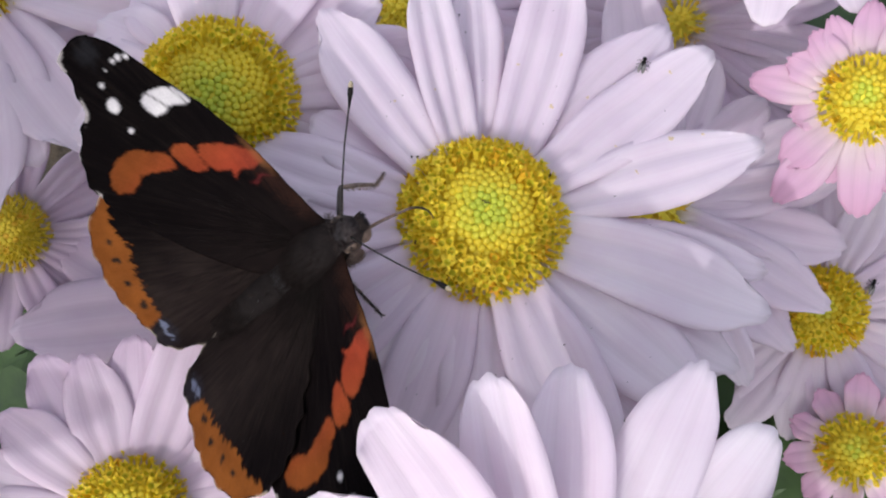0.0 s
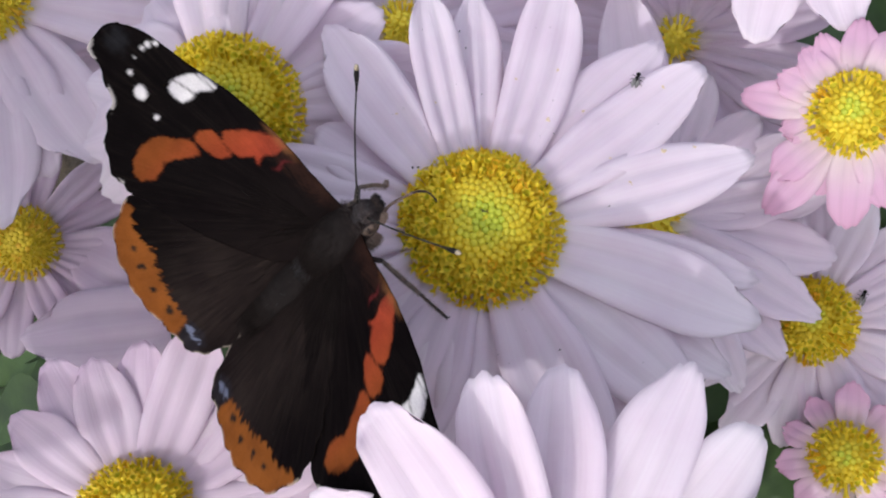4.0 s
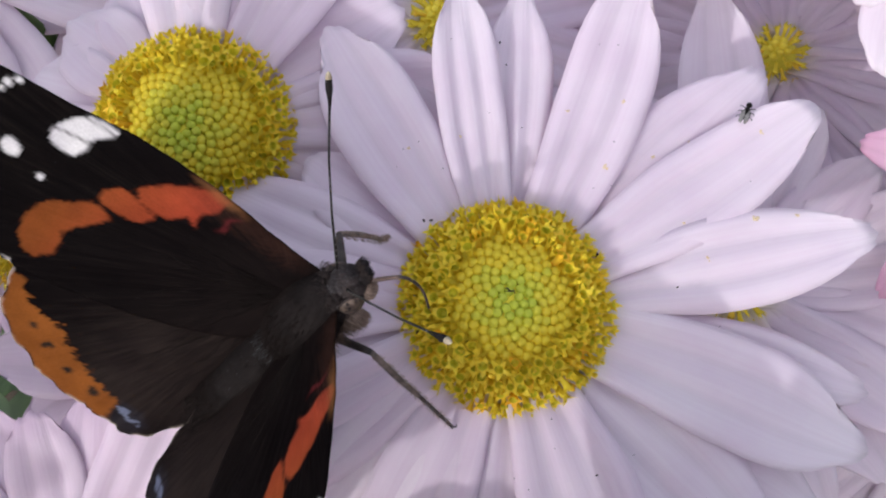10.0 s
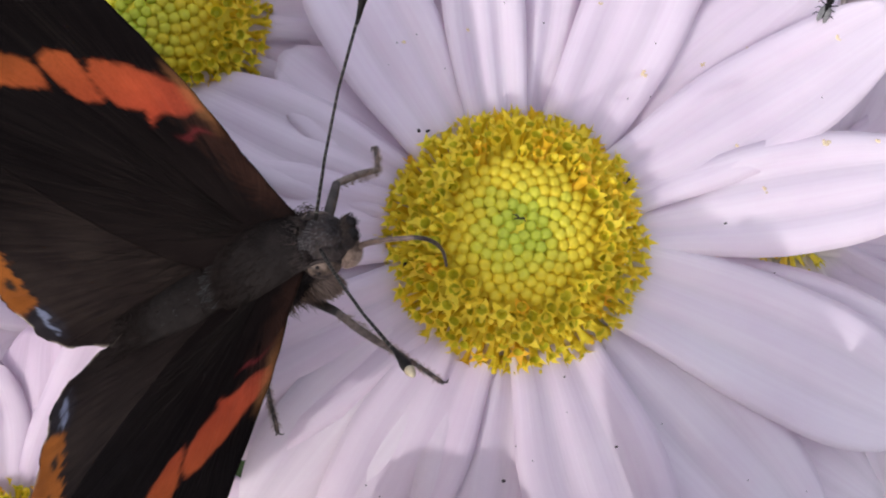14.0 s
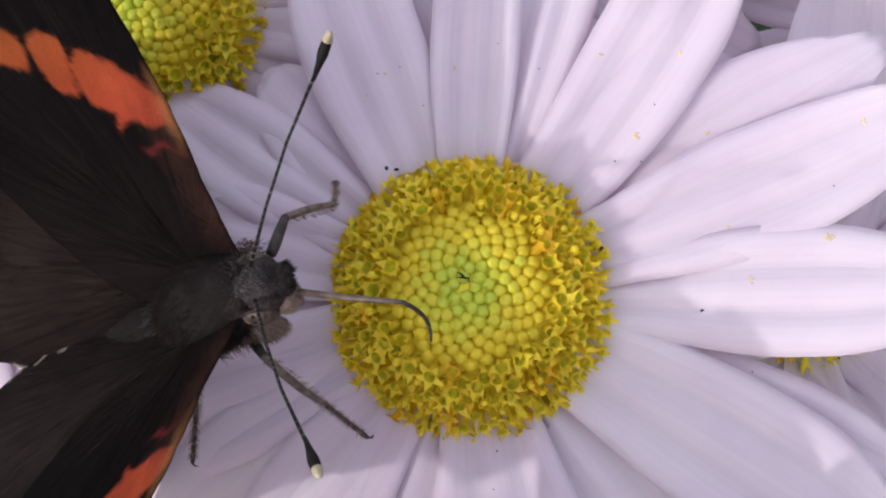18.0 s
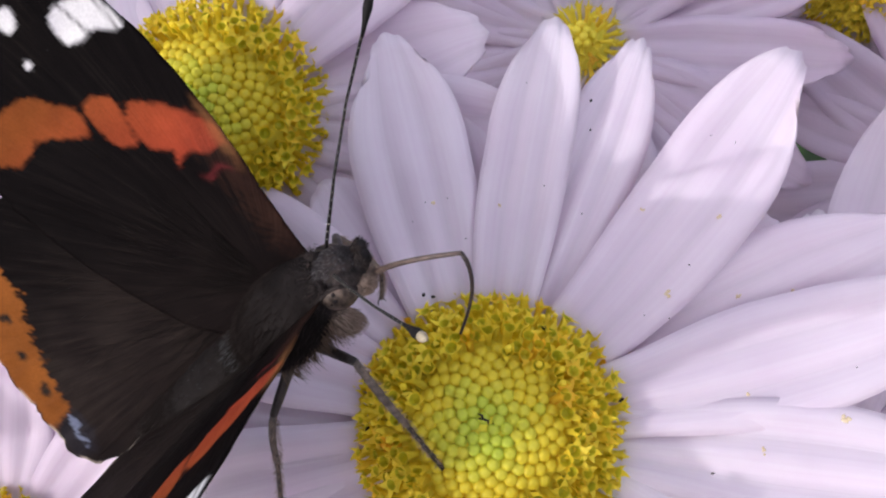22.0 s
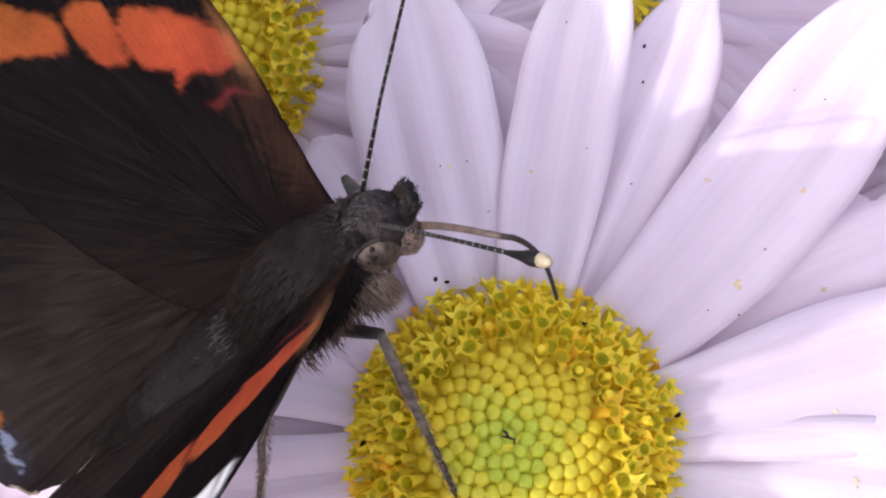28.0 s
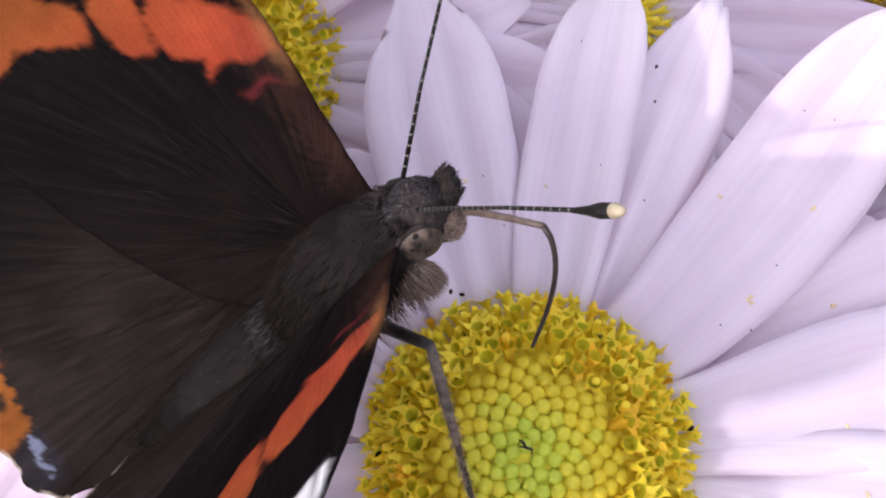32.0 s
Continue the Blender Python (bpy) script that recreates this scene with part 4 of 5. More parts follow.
def wing_mesh(name, outline, side, hind, seed):
    """A wing as a fine sheet with thickness, gently arched, with raised veins and its colours in a layer of its own."""
    rng = np.random.default_rng(seed)
    line = dense(rounded(outline, 1), 0.35)
    rough = [1.0 if (hind or (y > 14 and x < 0)) else 0.12 for x, y in line]
    line = [(x + q * (0.17 * math.sin(k * 0.8) + rng.normal(0, 0.06)), y + q * 0.15 * math.cos(k * 0.75)) for q, k, (x, y) in zip(rough, range(len(line)), line)]
    step = 0.24
    pts = np.array(line)
    lo, hi = pts.min(0), pts.max(0)
    gx, gy = np.meshgrid(np.arange(lo[0], hi[0], step), np.arange(lo[1], hi[1], step), indexing="ij")
    inner = np.stack([gx.ravel(), gy.ravel()], -1)
    inner = inner[inside(line, inner) < -step * 0.6]
    bm = bmesh.new()
    from_mathutils = delaunay([Vector(p) for p in np.concatenate([pts, inner])], [(k, (k + 1) % len(pts)) for k in range(len(pts))], [], 1, 1e-6)
    flat = np.array([tuple(v) for v in from_mathutils[0]])
    tris = [tuple(f) for f in from_mathutils[2]]
    bm.free()
    x, y = flat[:, 0], flat[:, 1]
    root = np.array([0.5, 0.0])
    away = np.hypot(x - root[0], y - root[1])
    ray = np.arctan2(y - root[1], x - root[0])
    col_uv = np.stack([ray * 1.0, away], -1)
    veins = np.array([0.95, 1.15, 1.35, 1.5, 1.64, 1.78, 1.94, 2.1, 2.28, 2.46]) if not hind else np.array([1.9, 2.1, 2.28, 2.44, 2.6, 2.76, 2.92, 3.1])
    gap = np.min(np.abs(ray[:, None] - veins[None]), 1) * away
    ridge = 0.03 * np.exp(-(gap / 0.16) ** 2) * np.clip(away / 6, 0, 1)
    z = 0.010 * y * np.sin(np.clip((x + 25) / 30, 0, 1) * math.pi) * 3 - 0.0022 * y * y + ridge + (-0.16 if hind else 0.0) + 0.05 * np.sin(x * 1.1 + y * 0.8)
    # colours
    wob = np.array([noise.noise(Vector((px * 1.1, py * 1.1, seed))) for px, py in flat])
    fine = np.array([noise.noise(Vector((px * 4.1, py * 4.1, seed + 9))) for px, py in flat])
    jag = 0.35 * wob + 0.28 * fine
    soft = lambda d, w=0.16: np.clip(0.5 - (d + 0.0) / (2 * w), 0, 1)[:, None]  # noqa: E731
    col = np.tile(np.array([[0.0042, 0.0030, 0.0032]]), (len(flat), 1))
    hairy = np.exp(-(np.clip(y, 0, 50) / 6.5) ** 2)[:, None] * np.clip((8 - x) / 10, 0, 1)[:, None]
    col = col + hairy * np.array([[0.0058, 0.0040, 0.0036]])
    if hind:
        col = col + np.exp(-((y - 5) / 5.0) ** 2)[:, None] * np.array([[0.0112, 0.0082, 0.0070]])

    def lay(mask, tone):
        return col * (1 - mask) + mask * np.array([tone])

    if not hind:
        warm = np.clip((y - 6.0) / 11.0, 0, 1)[:, None]
        tone = (1 - warm) * np.array([[0.32, 0.043, 0.023]]) + warm * np.array([[0.17, 0.047, 0.012]])
        mask = soft(np.min([inside(lobe, flat) for lobe in BAND], 0) + jag * 0.45 + 0.02, 0.13)
        col = col * (1 - mask) + mask * tone
        lead = soft(np.abs(x - (3.4 - 0.03 * y)) - 1.0 + jag * 1.6 + 0.5 * np.sin(ray * 60), 0.6) * np.clip((11 - y) / 4, 0, 1)[:, None] * np.clip(y / 2, 0, 1)[:, None]
        col = col * (1 - 0.5 * lead) + 0.5 * lead * np.array([[0.046, 0.021, 0.015]])
        buff = soft(np.hypot((x - 3.9) / 0.5, (y - 8.4) / 2.0) - 1.0 + jag, 0.5) * 0.5
        col = lay(buff, (0.22, 0.095, 0.035))
        hook = soft(np.abs(y - (7.9 - 0.42 * x + 0.25 * np.sin(x * 3))) - 0.16 + jag * 0.3, 0.16) * soft(np.abs(x - 2.2) - 0.9, 0.3)
        col = lay(hook * 0.7, (0.13, 0.018, 0.02))
        mask = soft(inside(BAR, flat) + jag * 0.35 + 0.06, 0.12)
        for p, q in BAR_VEINS:
            p, q = np.array(p), np.array(q)
            k = np.clip(((flat - p) @ (q - p)) / ((q - p) @ (q - p)), 0, 1)
            mask = mask * (1 - 0.7 * np.exp(-(np.hypot(*(flat - p - k[:, None] * (q - p)).T) / 0.12) ** 2)[:, None])
        col = lay(mask, (0.60, 0.58, 0.58))
        for px, py, r in DOTS:
            col = lay(soft(np.hypot(x - px, (y - py)) - r + 0.04 + jag * 0.35, 0.12), (0.60, 0.58, 0.58))
        rim = inside(line, flat)
        fringe = soft(-rim - 0.30, 0.14) * (np.sin((x * 0.9 - y) * 1.7) > -0.1)[:, None] * (x < -1.5)[:, None] * (y > 17.5)[:, None]
        col = lay(fringe * 0.8, (0.62, 0.58, 0.54))
        gray = soft(np.hypot(x + 1.4, y - 26.6) - 1.0 + jag * 2, 0.8) * 0.05
        col = lay(gray, (0.20, 0.22, 0.26))
    else:
        mask = soft(inside(EDGE, flat) + jag * 1.5 + 0.35 * np.sin(np.arctan2(y - 4, x + 12) * 30) ** 2 - 0.15, 0.16)
        col = lay(mask, (0.185, 0.060, 0.013))
        for px, py, r in EDGE_DOTS:
            col = lay(soft(np.hypot(x - px, y - py) - r + jag * 0.5), (0.02, 0.015, 0.012))
        col = lay(soft(inside(BLUE, flat) + jag * 0.9, 0.25), (0.02, 0.017, 0.02))
        col = lay(soft(np.minimum(np.hypot(x + 21.6, (y - 1.6) * 0.7), np.hypot(x + 21.2, (y - 2.7) * 0.8)) - 0.40 + jag, 0.12), (0.13, 0.145, 0.205))
        rim = inside(line, flat)
        fringe = soft(-rim - 0.13, 0.10) * (x < -13)[:, None]
        seg = (np.sin(np.arctan2(y - 4, x + 12) * 22) > 0)[:, None]
        col = lay(fringe * np.where(seg, 0.8, 0.0), (0.45, 0.38, 0.31))
        col = lay(fringe * np.where(seg, 0.0, 0.9), (0.02, 0.017, 0.015))
    n = len(flat)
    top = np.stack([x, y * side, z], -1)
    low = top - np.array([0, 0, 0.09])
    faces = [f if side > 0 else f[::-1] for f in tris]
    edges = {}
    for f in faces:
        for p, q in zip(f, f[1:] + f[:1]):
            edges[(p, q)] = True
    rimf = [(q, p, p + n, q + n) for p, q in edges if (q, p) not in edges]
    faces = faces + [tuple(i + n for i in f[::-1]) for f in faces] + rimf
    me = mesh(name, np.concatenate([top, low]), faces, WING, uvs=np.concatenate([col_uv, col_uv]))
    layer = me.color_attributes.new("pattern", "FLOAT_COLOR", "POINT")
    under = col * 0.6 + np.array([[0.02, 0.015, 0.011]])
    rgba = np.concatenate([np.concatenate([col, under]), np.ones((2 * n, 1))], 1)
    layer.data.foreach_set("color", rgba.ravel())
    return me


def hairs(rng, count, where, length, flow, thick=0.035, lift=(0.12, 0.38), stray=0.16):
    """Many fine tapered hairs: where() gives a root and a normal, flow the way that they lie."""
    pieces = []
    for _ in range(count):
        p, nrm = where()
        d = (Vector(nrm) * rng.uniform(*lift) + Vector(flow) * rng.uniform(0.6, 1.1) + Vector(rng.normal(0, stray, 3))).normalized()
        n = length * rng.uniform(0.5, 1.2)
        a = Vector(p)
        b, c = a + d * n * 0.55, a + d * n + Vector((0, 0, -0.12 * n))
        pieces.append(tube([a, b, c], [thick, thick * 0.8, thick * 0.2], 3, False))
    return joined(pieces)


def wing_hair(side, hind, seed):
    """Long silky hairs that lie on the wing's inner part and run out from its root."""
    rng = np.random.default_rng(seed)
    pieces = []
    for _ in range(700 if hind else 260):
        a = rng.uniform(2.0, 3.35) if hind else rng.uniform(1.75, 2.75)
        r = abs(rng.normal(0, 6.5 if hind else 4.0)) + 1.2
        n = rng.uniform(1.4, 3.4) * (1.0 if hind else 0.7)
        a2 = a + rng.normal(0, 0.035)
        line = []
        for q in (0.0, 0.55, 1.0):
            x, y = 0.5 + (r + n * q) * math.cos(a + (a2 - a) * q), (r + n * q) * math.sin(a + (a2 - a) * q)
            z = 0.03 * y * math.sin(min(1, max(0, (x + 25) / 30)) * math.pi) - 0.0022 * y * y + (-0.16 if hind else 0.0) + 0.05 * math.sin(x * 1.1 + y * 0.8)
            line.append((x, y * side, z + 0.05 + 0.10 * math.sin(q * math.pi)))
        if line[-1][0] < (-17 if hind else -9) or abs(line[-1][1]) > (12 if hind else 9):
            continue
        pieces.append(tube(line, [0.012, 0.010, 0.003], 3, False))
    return mesh("wing_hair", *joined(pieces), HAIR_OLIVE)


butterfly = tagged(new("butterfly"), "black butterfly with orange-red bands, feeding on the large daisy", "butterfly")


ANT = ((5.5, 0.5, 0.4), (5.5, -1.3, 0.4))
TONGUE_AT, TONGUE_UP, TONGUE_DOWN = (6.0, -0.95, -2.1), 6.2, 6.0


def build_body():
    rng = np.random.default_rng(5)
    part("thorax", mesh("thorax", *shifted(ball(4.4, 2.7, 2.2), 0.1, -0.1, -0.7), FUR), butterfly, "dark furry thorax")
    prof = [(0, -16.2), (0.8, -15.8), (1.5, -14.4)]
    for k in range(8):
        c = -13.8 + k * 1.4
        w = 1.9 + 0.35 * math.sin(k / 7 * math.pi)
        prof += [(w * 0.975, c), (w, c + 0.4), (w * 0.99, c + 1.05)]
    prof += [(1.2, -2.6), (0, -2.4)]
    v, f = lathe(prof, 20)
    v = [(z, y, -0.72 * x - 1.0 + 0.02 * (z + 2)) for x, y, z in v]
    part("abdomen", mesh("abdomen", v, f, FUR), butterfly, "dark furry segmented abdomen")

    def on_thorax():
        a, b = rng.uniform(0, 2 * math.pi), rng.uniform(-0.6, 1.0)
        r = math.sqrt(1 - b * b) if abs(b) < 1 else 0
        n = (r * math.cos(a), r * math.sin(a), b)
        return (0.1 + 4.4 * n[0], -0.1 + 2.7 * n[1], -0.7 + 2.2 * n[2]), n

    def on_abdomen():
        q = rng.uniform(-15.6, -2.5)
        a = rng.uniform(0, math.pi)
        return (q, 2.0 * math.cos(a), -1.0 + 0.02 * (q + 2) + 1.42 * math.sin(a)), (0, math.cos(a), math.sin(a))

    def on_side():
        s = rng.choice([-1, 1])
        return (rng.uniform(-2.6, 3.4), s * rng.uniform(1.6, 2.6), rng.uniform(-2.4, -0.8)), (0.2, s, -0.5)

    tagged(part("thorax_fur", mesh("thorax_fur", *hairs(rng, 7600, on_thorax, 0.85, (-1.0, 0, -0.22), 0.015, (0.05, 0.24), 0.10), HAIR), butterfly), kind="stuff")
    tagged(part("abdomen_fur", mesh("abdomen_fur", *hairs(rng, 7600, on_abdomen, 1.0, (-1.0, 0, -0.05), 0.015, (0.03, 0.18), 0.10), HAIR), butterfly), kind="stuff")
    tagged(part("side_fur", mesh("side_fur", *hairs(rng, 1500, on_side, 1.0, (-0.5, 0, -0.6), 0.024), HAIR_BROWN), butterfly), kind="stuff")
    def on_glint():
        q = (-4.6 if rng.random() < 0.5 else -8.6) + rng.normal(0, 0.75)
        a = math.pi / 2 + rng.normal(0, 0.33)
        return (q, 2.0 * math.cos(a), -1.0 + 0.02 * (q + 2) + 1.46 * math.sin(a)), (0, math.cos(a), math.sin(a))

    tagged(part("silver_fur", mesh("silver_fur", *hairs(rng, 300, on_glint, 0.5, (-1.0, 0, 0), 0.018, (0.1, 0.25), 0.12), HAIR_SILVER), butterfly, "silvery hairs"), kind="stuff")
    hx, hy, hz = 4.9, -0.4, -0.7
    head = part("head", mesh("head", *shifted(ball(1.45, 1.45, 1.35), hx, hy, hz), HEAD_GREY), butterfly, "grey scaly head")
    for s in (1, -1):
        at = Vector((hx - 0.55, hy + s * 1.32, hz - 0.05))
        eye = part("eye", mesh("eye", *shifted(ball(0.98, 0.60, 0.98, 18, 26), *at), EYE), head, "mottled brown compound eye")
        for n, size in (((0.34, 0.42, 0.84), 0.13), ((0.12, 0.80, 0.58), 0.15), ((-0.25, 0.78, 0.57), 0.08)):
            d = Vector((n[0], s * n[1], n[2])).normalized()
            spot = at + Vector((0.98 * d.x, 0.60 * d.y, 0.98 * d.z))
            facing = Vector((d.x / 0.98, d.y / 0.60, d.z / 0.98)).normalized().to_track_quat("Z", "Y").to_matrix()
            v, f = ball(size, size * 0.9, 0.03, 6, 12)
            part("eye_spot", mesh("eye_spot", [facing @ Vector(q) + spot for q in v], f, PALP), eye, "dark spot of the eye")
        loop = [(at.x + 0.99 * math.cos(a), at.y - s * 0.05, at.z + 0.99 * math.sin(a)) for a in np.linspace(0, 2 * math.pi, 30)]
        part("eye_rim", mesh("eye_rim", *tube(loop, [0.14] * 30, 6, False), HEAD_GREY), eye, "grey scaled rim")
        me = mesh("palp", *tube([(5.3, hy + s * 0.35, -1.3), (5.9, hy - 0.02 + s * 0.42, -1.1), (6.3, hy + s * 0.42, -0.95), (6.75, hy + 0.02 + s * 0.36, -0.8), (7.15, hy + 0.05 + s * 0.26, -0.65)],
                                [0.28, 0.42, 0.48, 0.40, 0.22], 12), PALP)
        part("palp", me, head, "black hairy mouth palp")
    part("chest", mesh("chest", *shifted(ball(0.85, 0.6, 0.95), 2.7, -1.9, -2.0), CHIN), butterfly, "tan furry chest")
    part("face", mesh("face", *shifted(ball(0.85, 0.85, 0.85), 5.2, hy - 0.65, -1.7), CHIN), head, "tan scaled face")

    def on_head():
        a, b = rng.uniform(0, 2 * math.pi), rng.uniform(-0.1, 1)
        r = math.sqrt(1 - b * b)
        n = (r * math.cos(a), r * math.sin(a), b)
        return (hx + 1.45 * n[0], hy + 1.25 * n[1], hz + 1.35 * n[2]), n

    def on_palp():
        k, s, a = rng.uniform(0, 1), rng.choice([-1, 1]), rng.uniform(0, 6.3)
        w = 0.44 - 0.2 * max(0, k - 0.6)
        return (5.5 + 1.5 * k, hy + s * 0.38 + w * math.cos(a), -1.2 + 0.5 * k + w * math.sin(a)), (0, math.cos(a), math.sin(a))

    def on_chest():
        a, b = rng.uniform(0, 2 * math.pi), rng.uniform(-1, 1)
        r = math.sqrt(1 - b * b)
        n = (r * math.cos(a), r * math.sin(a), b)
        return (2.7 + 0.85 * n[0], -1.9 + 0.6 * n[1], -2.0 + 0.95 * n[2]), n

    def on_face():
        a, b = rng.uniform(-1.9, 1.9), rng.uniform(-1, 0.9)
        r = math.sqrt(1 - b * b)
        n = (r * math.cos(a), r * math.sin(a), b)
        return (5.2 + 0.85 * n[0], hy - 0.65 + 0.85 * n[1], -1.7 + 0.85 * n[2]), n

    tagged(part("face_fur", mesh("face_fur", *hairs(rng, 1500, on_face, 0.2, (0.3, 0, -0.6), 0.016, (0.05, 0.2)), HAIR_TAN), head, "short tan hairs of the face"), kind="stuff")
    tagged(part("chest_fur", mesh("chest_fur", *hairs(rng, 2400, on_chest, 0.7, (-0.1, -0.45, -0.9), 0.018, (0.03, 0.2), 0.08), HAIR_TAN), butterfly), kind="stuff")
    tagged(part("head_fur", mesh("head_fur", *hairs(rng, 2600, on_head, 0.28, (-0.5, 0, 0.1), 0.02, (0.1, 0.3)), HAIR_GREY), head), kind="stuff")

    def on_brow():
        a, k = rng.uniform(-1.1, 1.1), rng.choice([-1, 1])
        return (hx - 0.75 + 0.5 * math.cos(a), hy + k * 0.85 + 0.45 * math.sin(a), hz + 1.0), (0.1, k * 0.5, 0.8)

    def on_collar():
        a = rng.uniform(0, math.pi)
        return (hx - 1.45 + rng.normal(0, 0.25), hy + 0.2 + 1.75 * math.cos(a), hz - 0.15 + 1.35 * math.sin(a)), (0.3, math.cos(a), math.sin(a))

    tagged(part("brow_fur", mesh("brow_fur", *hairs(rng, 700, on_brow, 0.45, (-0.3, 0, 0.3), 0.024), HAIR_RED), head, "reddish-brown tufts over the eyes"), kind="stuff")
    tagged(part("collar_fur", mesh("collar_fur", *hairs(rng, 1500, on_collar, 0.7, (-0.7, 0, 0.0), 0.024), HAIR_RED), butterfly, "brown hairs of the neck"), kind="stuff")
    tagged(part("palp_fur", mesh("palp_fur", *hairs(rng, 1700, on_palp, 0.26, (1.0, 0, 0.3), 0.018), HAIR_RED), head), kind="stuff")


def antenna():
    """A ringed black shaft along x with a swollen club and a cream tip."""
    limb = part("antenna", mesh("antenna", *tube([(0, 0, 0), (4, 0, 0.25), (8, 0, 0.3), (12.2, 0, 0)], [0.11, 0.082, 0.076, 0.085], 8), BLACK), butterfly, "thin black antenna ringed with white")
    rings = []
    for k in range(26):
        x = 0.5 + k * 0.45
        z = float(np.interp(x, (0, 4, 8, 12.2), (0, 0.25, 0.3, 0)))
        wide = float(np.interp(x, (0, 4, 8, 12.2), (0.11, 0.082, 0.076, 0.085))) + 0.005
        rings.append(tube([(x, 0, z), (x + 0.06, 0, z)], [wide, wide], 8))
    tagged(part("ring_band", mesh("ring_band", *joined(rings), ANTENNA_WHITE), limb, "fine white rings"), kind="stuff")
    part("club", mesh("club", *tube([(11.4, 0, 0.02), (12.2, 0, 0), (12.8, 0, 0), (13.5, 0, 0)], [0.085, 0.155, 0.25, 0.225], 10), BLACK), limb, "black club")
    part("tip", mesh("tip", *tube([(13.42, 0, 0), (13.6, 0, 0), (13.82, 0, 0), (13.93, 0, 0)], [0.242, 0.21, 0.14, 0.045], 10), CLUB_TIP), limb, "cream club tip")
    return limb


def tongue():
    up = [(TONGUE_UP * q, 0, 0.55 * math.sin(q * math.pi) ) for q in np.linspace(0, 1, 9)]
    down = [(TONGUE_DOWN * q, 0, 0.62 * math.sin(q ** 0.7 * math.pi)) for q in np.linspace(0, 1, 15)]
    a = part("tongue_base", mesh("tongue_base", *tube(up, [0.185 - 0.0075 * k for k in range(9)], 8), TONGUE), butterfly, "brown proboscis")
    b = part("tongue_end", mesh("tongue_end", *tube(down, [0.125 - 0.003 * k for k in range(15)], 8), TONGUE_DARK), butterfly, "dark brown proboscis tip in the florets")
    return a, b


def leg(FEMUR, SHIN, dip=(0, 0)):
    """Femur and shin with a jointed, banded foot; both lie along x."""
    rng = np.random.default_rng(8)
    k_len = SHIN / 9.6
    femur = part("femur", mesh("femur", *tube([(0, 0, 0), (0.27 * FEMUR, 0, 0), (0.7 * FEMUR, 0, 0), (FEMUR, 0, 0)], [0.30, 0.34, 0.31, 0.25], 10), LEG_DARK), butterfly, "dark brown thigh")

    def bent(shape):
        """The shape with its middle pushed aside, most where shin and foot meet."""
        v = np.asarray(shape[0], float)
        q = np.clip(v[:, 0] / SHIN, 0, 1)
        push = np.where(q < 0.52, q / 0.52, (1 - q) / 0.48) ** 0.8
        return v + push[:, None] * np.array([0, dip[0], dip[1]]), shape[1]

    bars = [x * k_len for x in np.linspace(0, 5.2, 9)]
    thick = [0.22, 0.24, 0.25, 0.25, 0.24, 0.23, 0.22, 0.21, 0.17]
    shin = part("shin", mesh("shin", *bent(tube([(x, 0, 0.2 * math.sin(x / bars[-1] * math.pi)) for x in bars], thick, 10)), LEG), butterfly, "grey-brown shin")
    toes = [tube([(5.2 + 0.85 * k, 0, 0), (5.3 + 0.85 * k, 0, 0), (5.85 + 0.85 * k, 0, 0), (6.05 + 0.85 * k, 0, 0)], [0.12, 0.17, 0.16, 0.11], 8) for k in range(5)]
    toes += [tube([(9.4, 0, 0), (9.65, s * 0.2, -0.05), (9.7, s * 0.3, -0.3)], [0.08, 0.06, 0.02], 6) for s in (1, -1)]
    squeeze = np.array([k_len, 1, 1])
    foot = joined(toes)
    part("foot", mesh("foot", *bent((np.asarray(foot[0]) * squeeze, foot[1])), LEG_DARK), shin, "black jointed foot with claws")
    collars = joined([tube([(5.92 + 0.85 * k, 0, 0), (6.06 + 0.85 * k, 0, 0)], [0.135, 0.13], 8) for k in range(4)])
    tagged(part("foot_ring", mesh("foot_ring", *bent((np.asarray(collars[0]) * squeeze, collars[1])), ANTENNA_WHITE), shin, "pale rings between the foot's joints"), kind="stuff")
    spines = []
    for k in range(420):
        a = rng.uniform(0, 6.3)
        x = rng.uniform(0.2, 9.0) * k_len
        r = 0.20 if x < 5 * k_len else 0.15
        out = rng.uniform(0.12, 0.3)
        p = Vector((x, r * math.cos(a), r * math.sin(a)))
        spines.append(tube([p, p + Vector((0.26, out * math.cos(a), out * math.sin(a)))], [0.02, 0.006], 3, False))
    tagged(part("bristles", mesh("bristles", *bent(joined(spines)), HAIR_TAN), shin), kind="stuff")
    return femur, shin


build_body()
WINGS = []
for side, tag in ((1, "left"), (-1, "right")):
    for hind, kind_name, outline in ((False, "forewing", FORE), (True, "hindwing", HIND)):
        label = "black forewing with an orange-red band and white spots" if not hind else "dark brown hindwing with a black-dotted orange border"
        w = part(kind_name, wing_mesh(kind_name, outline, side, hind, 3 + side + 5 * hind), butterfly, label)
        WINGS.append((w, side, hind))
        tagged(part("wing_hair", wing_hair(side, hind, 31 + side + 5 * hind), w), kind="stuff")


ANTENNAE = [antenna(), antenna()]
TONGUES = tongue()
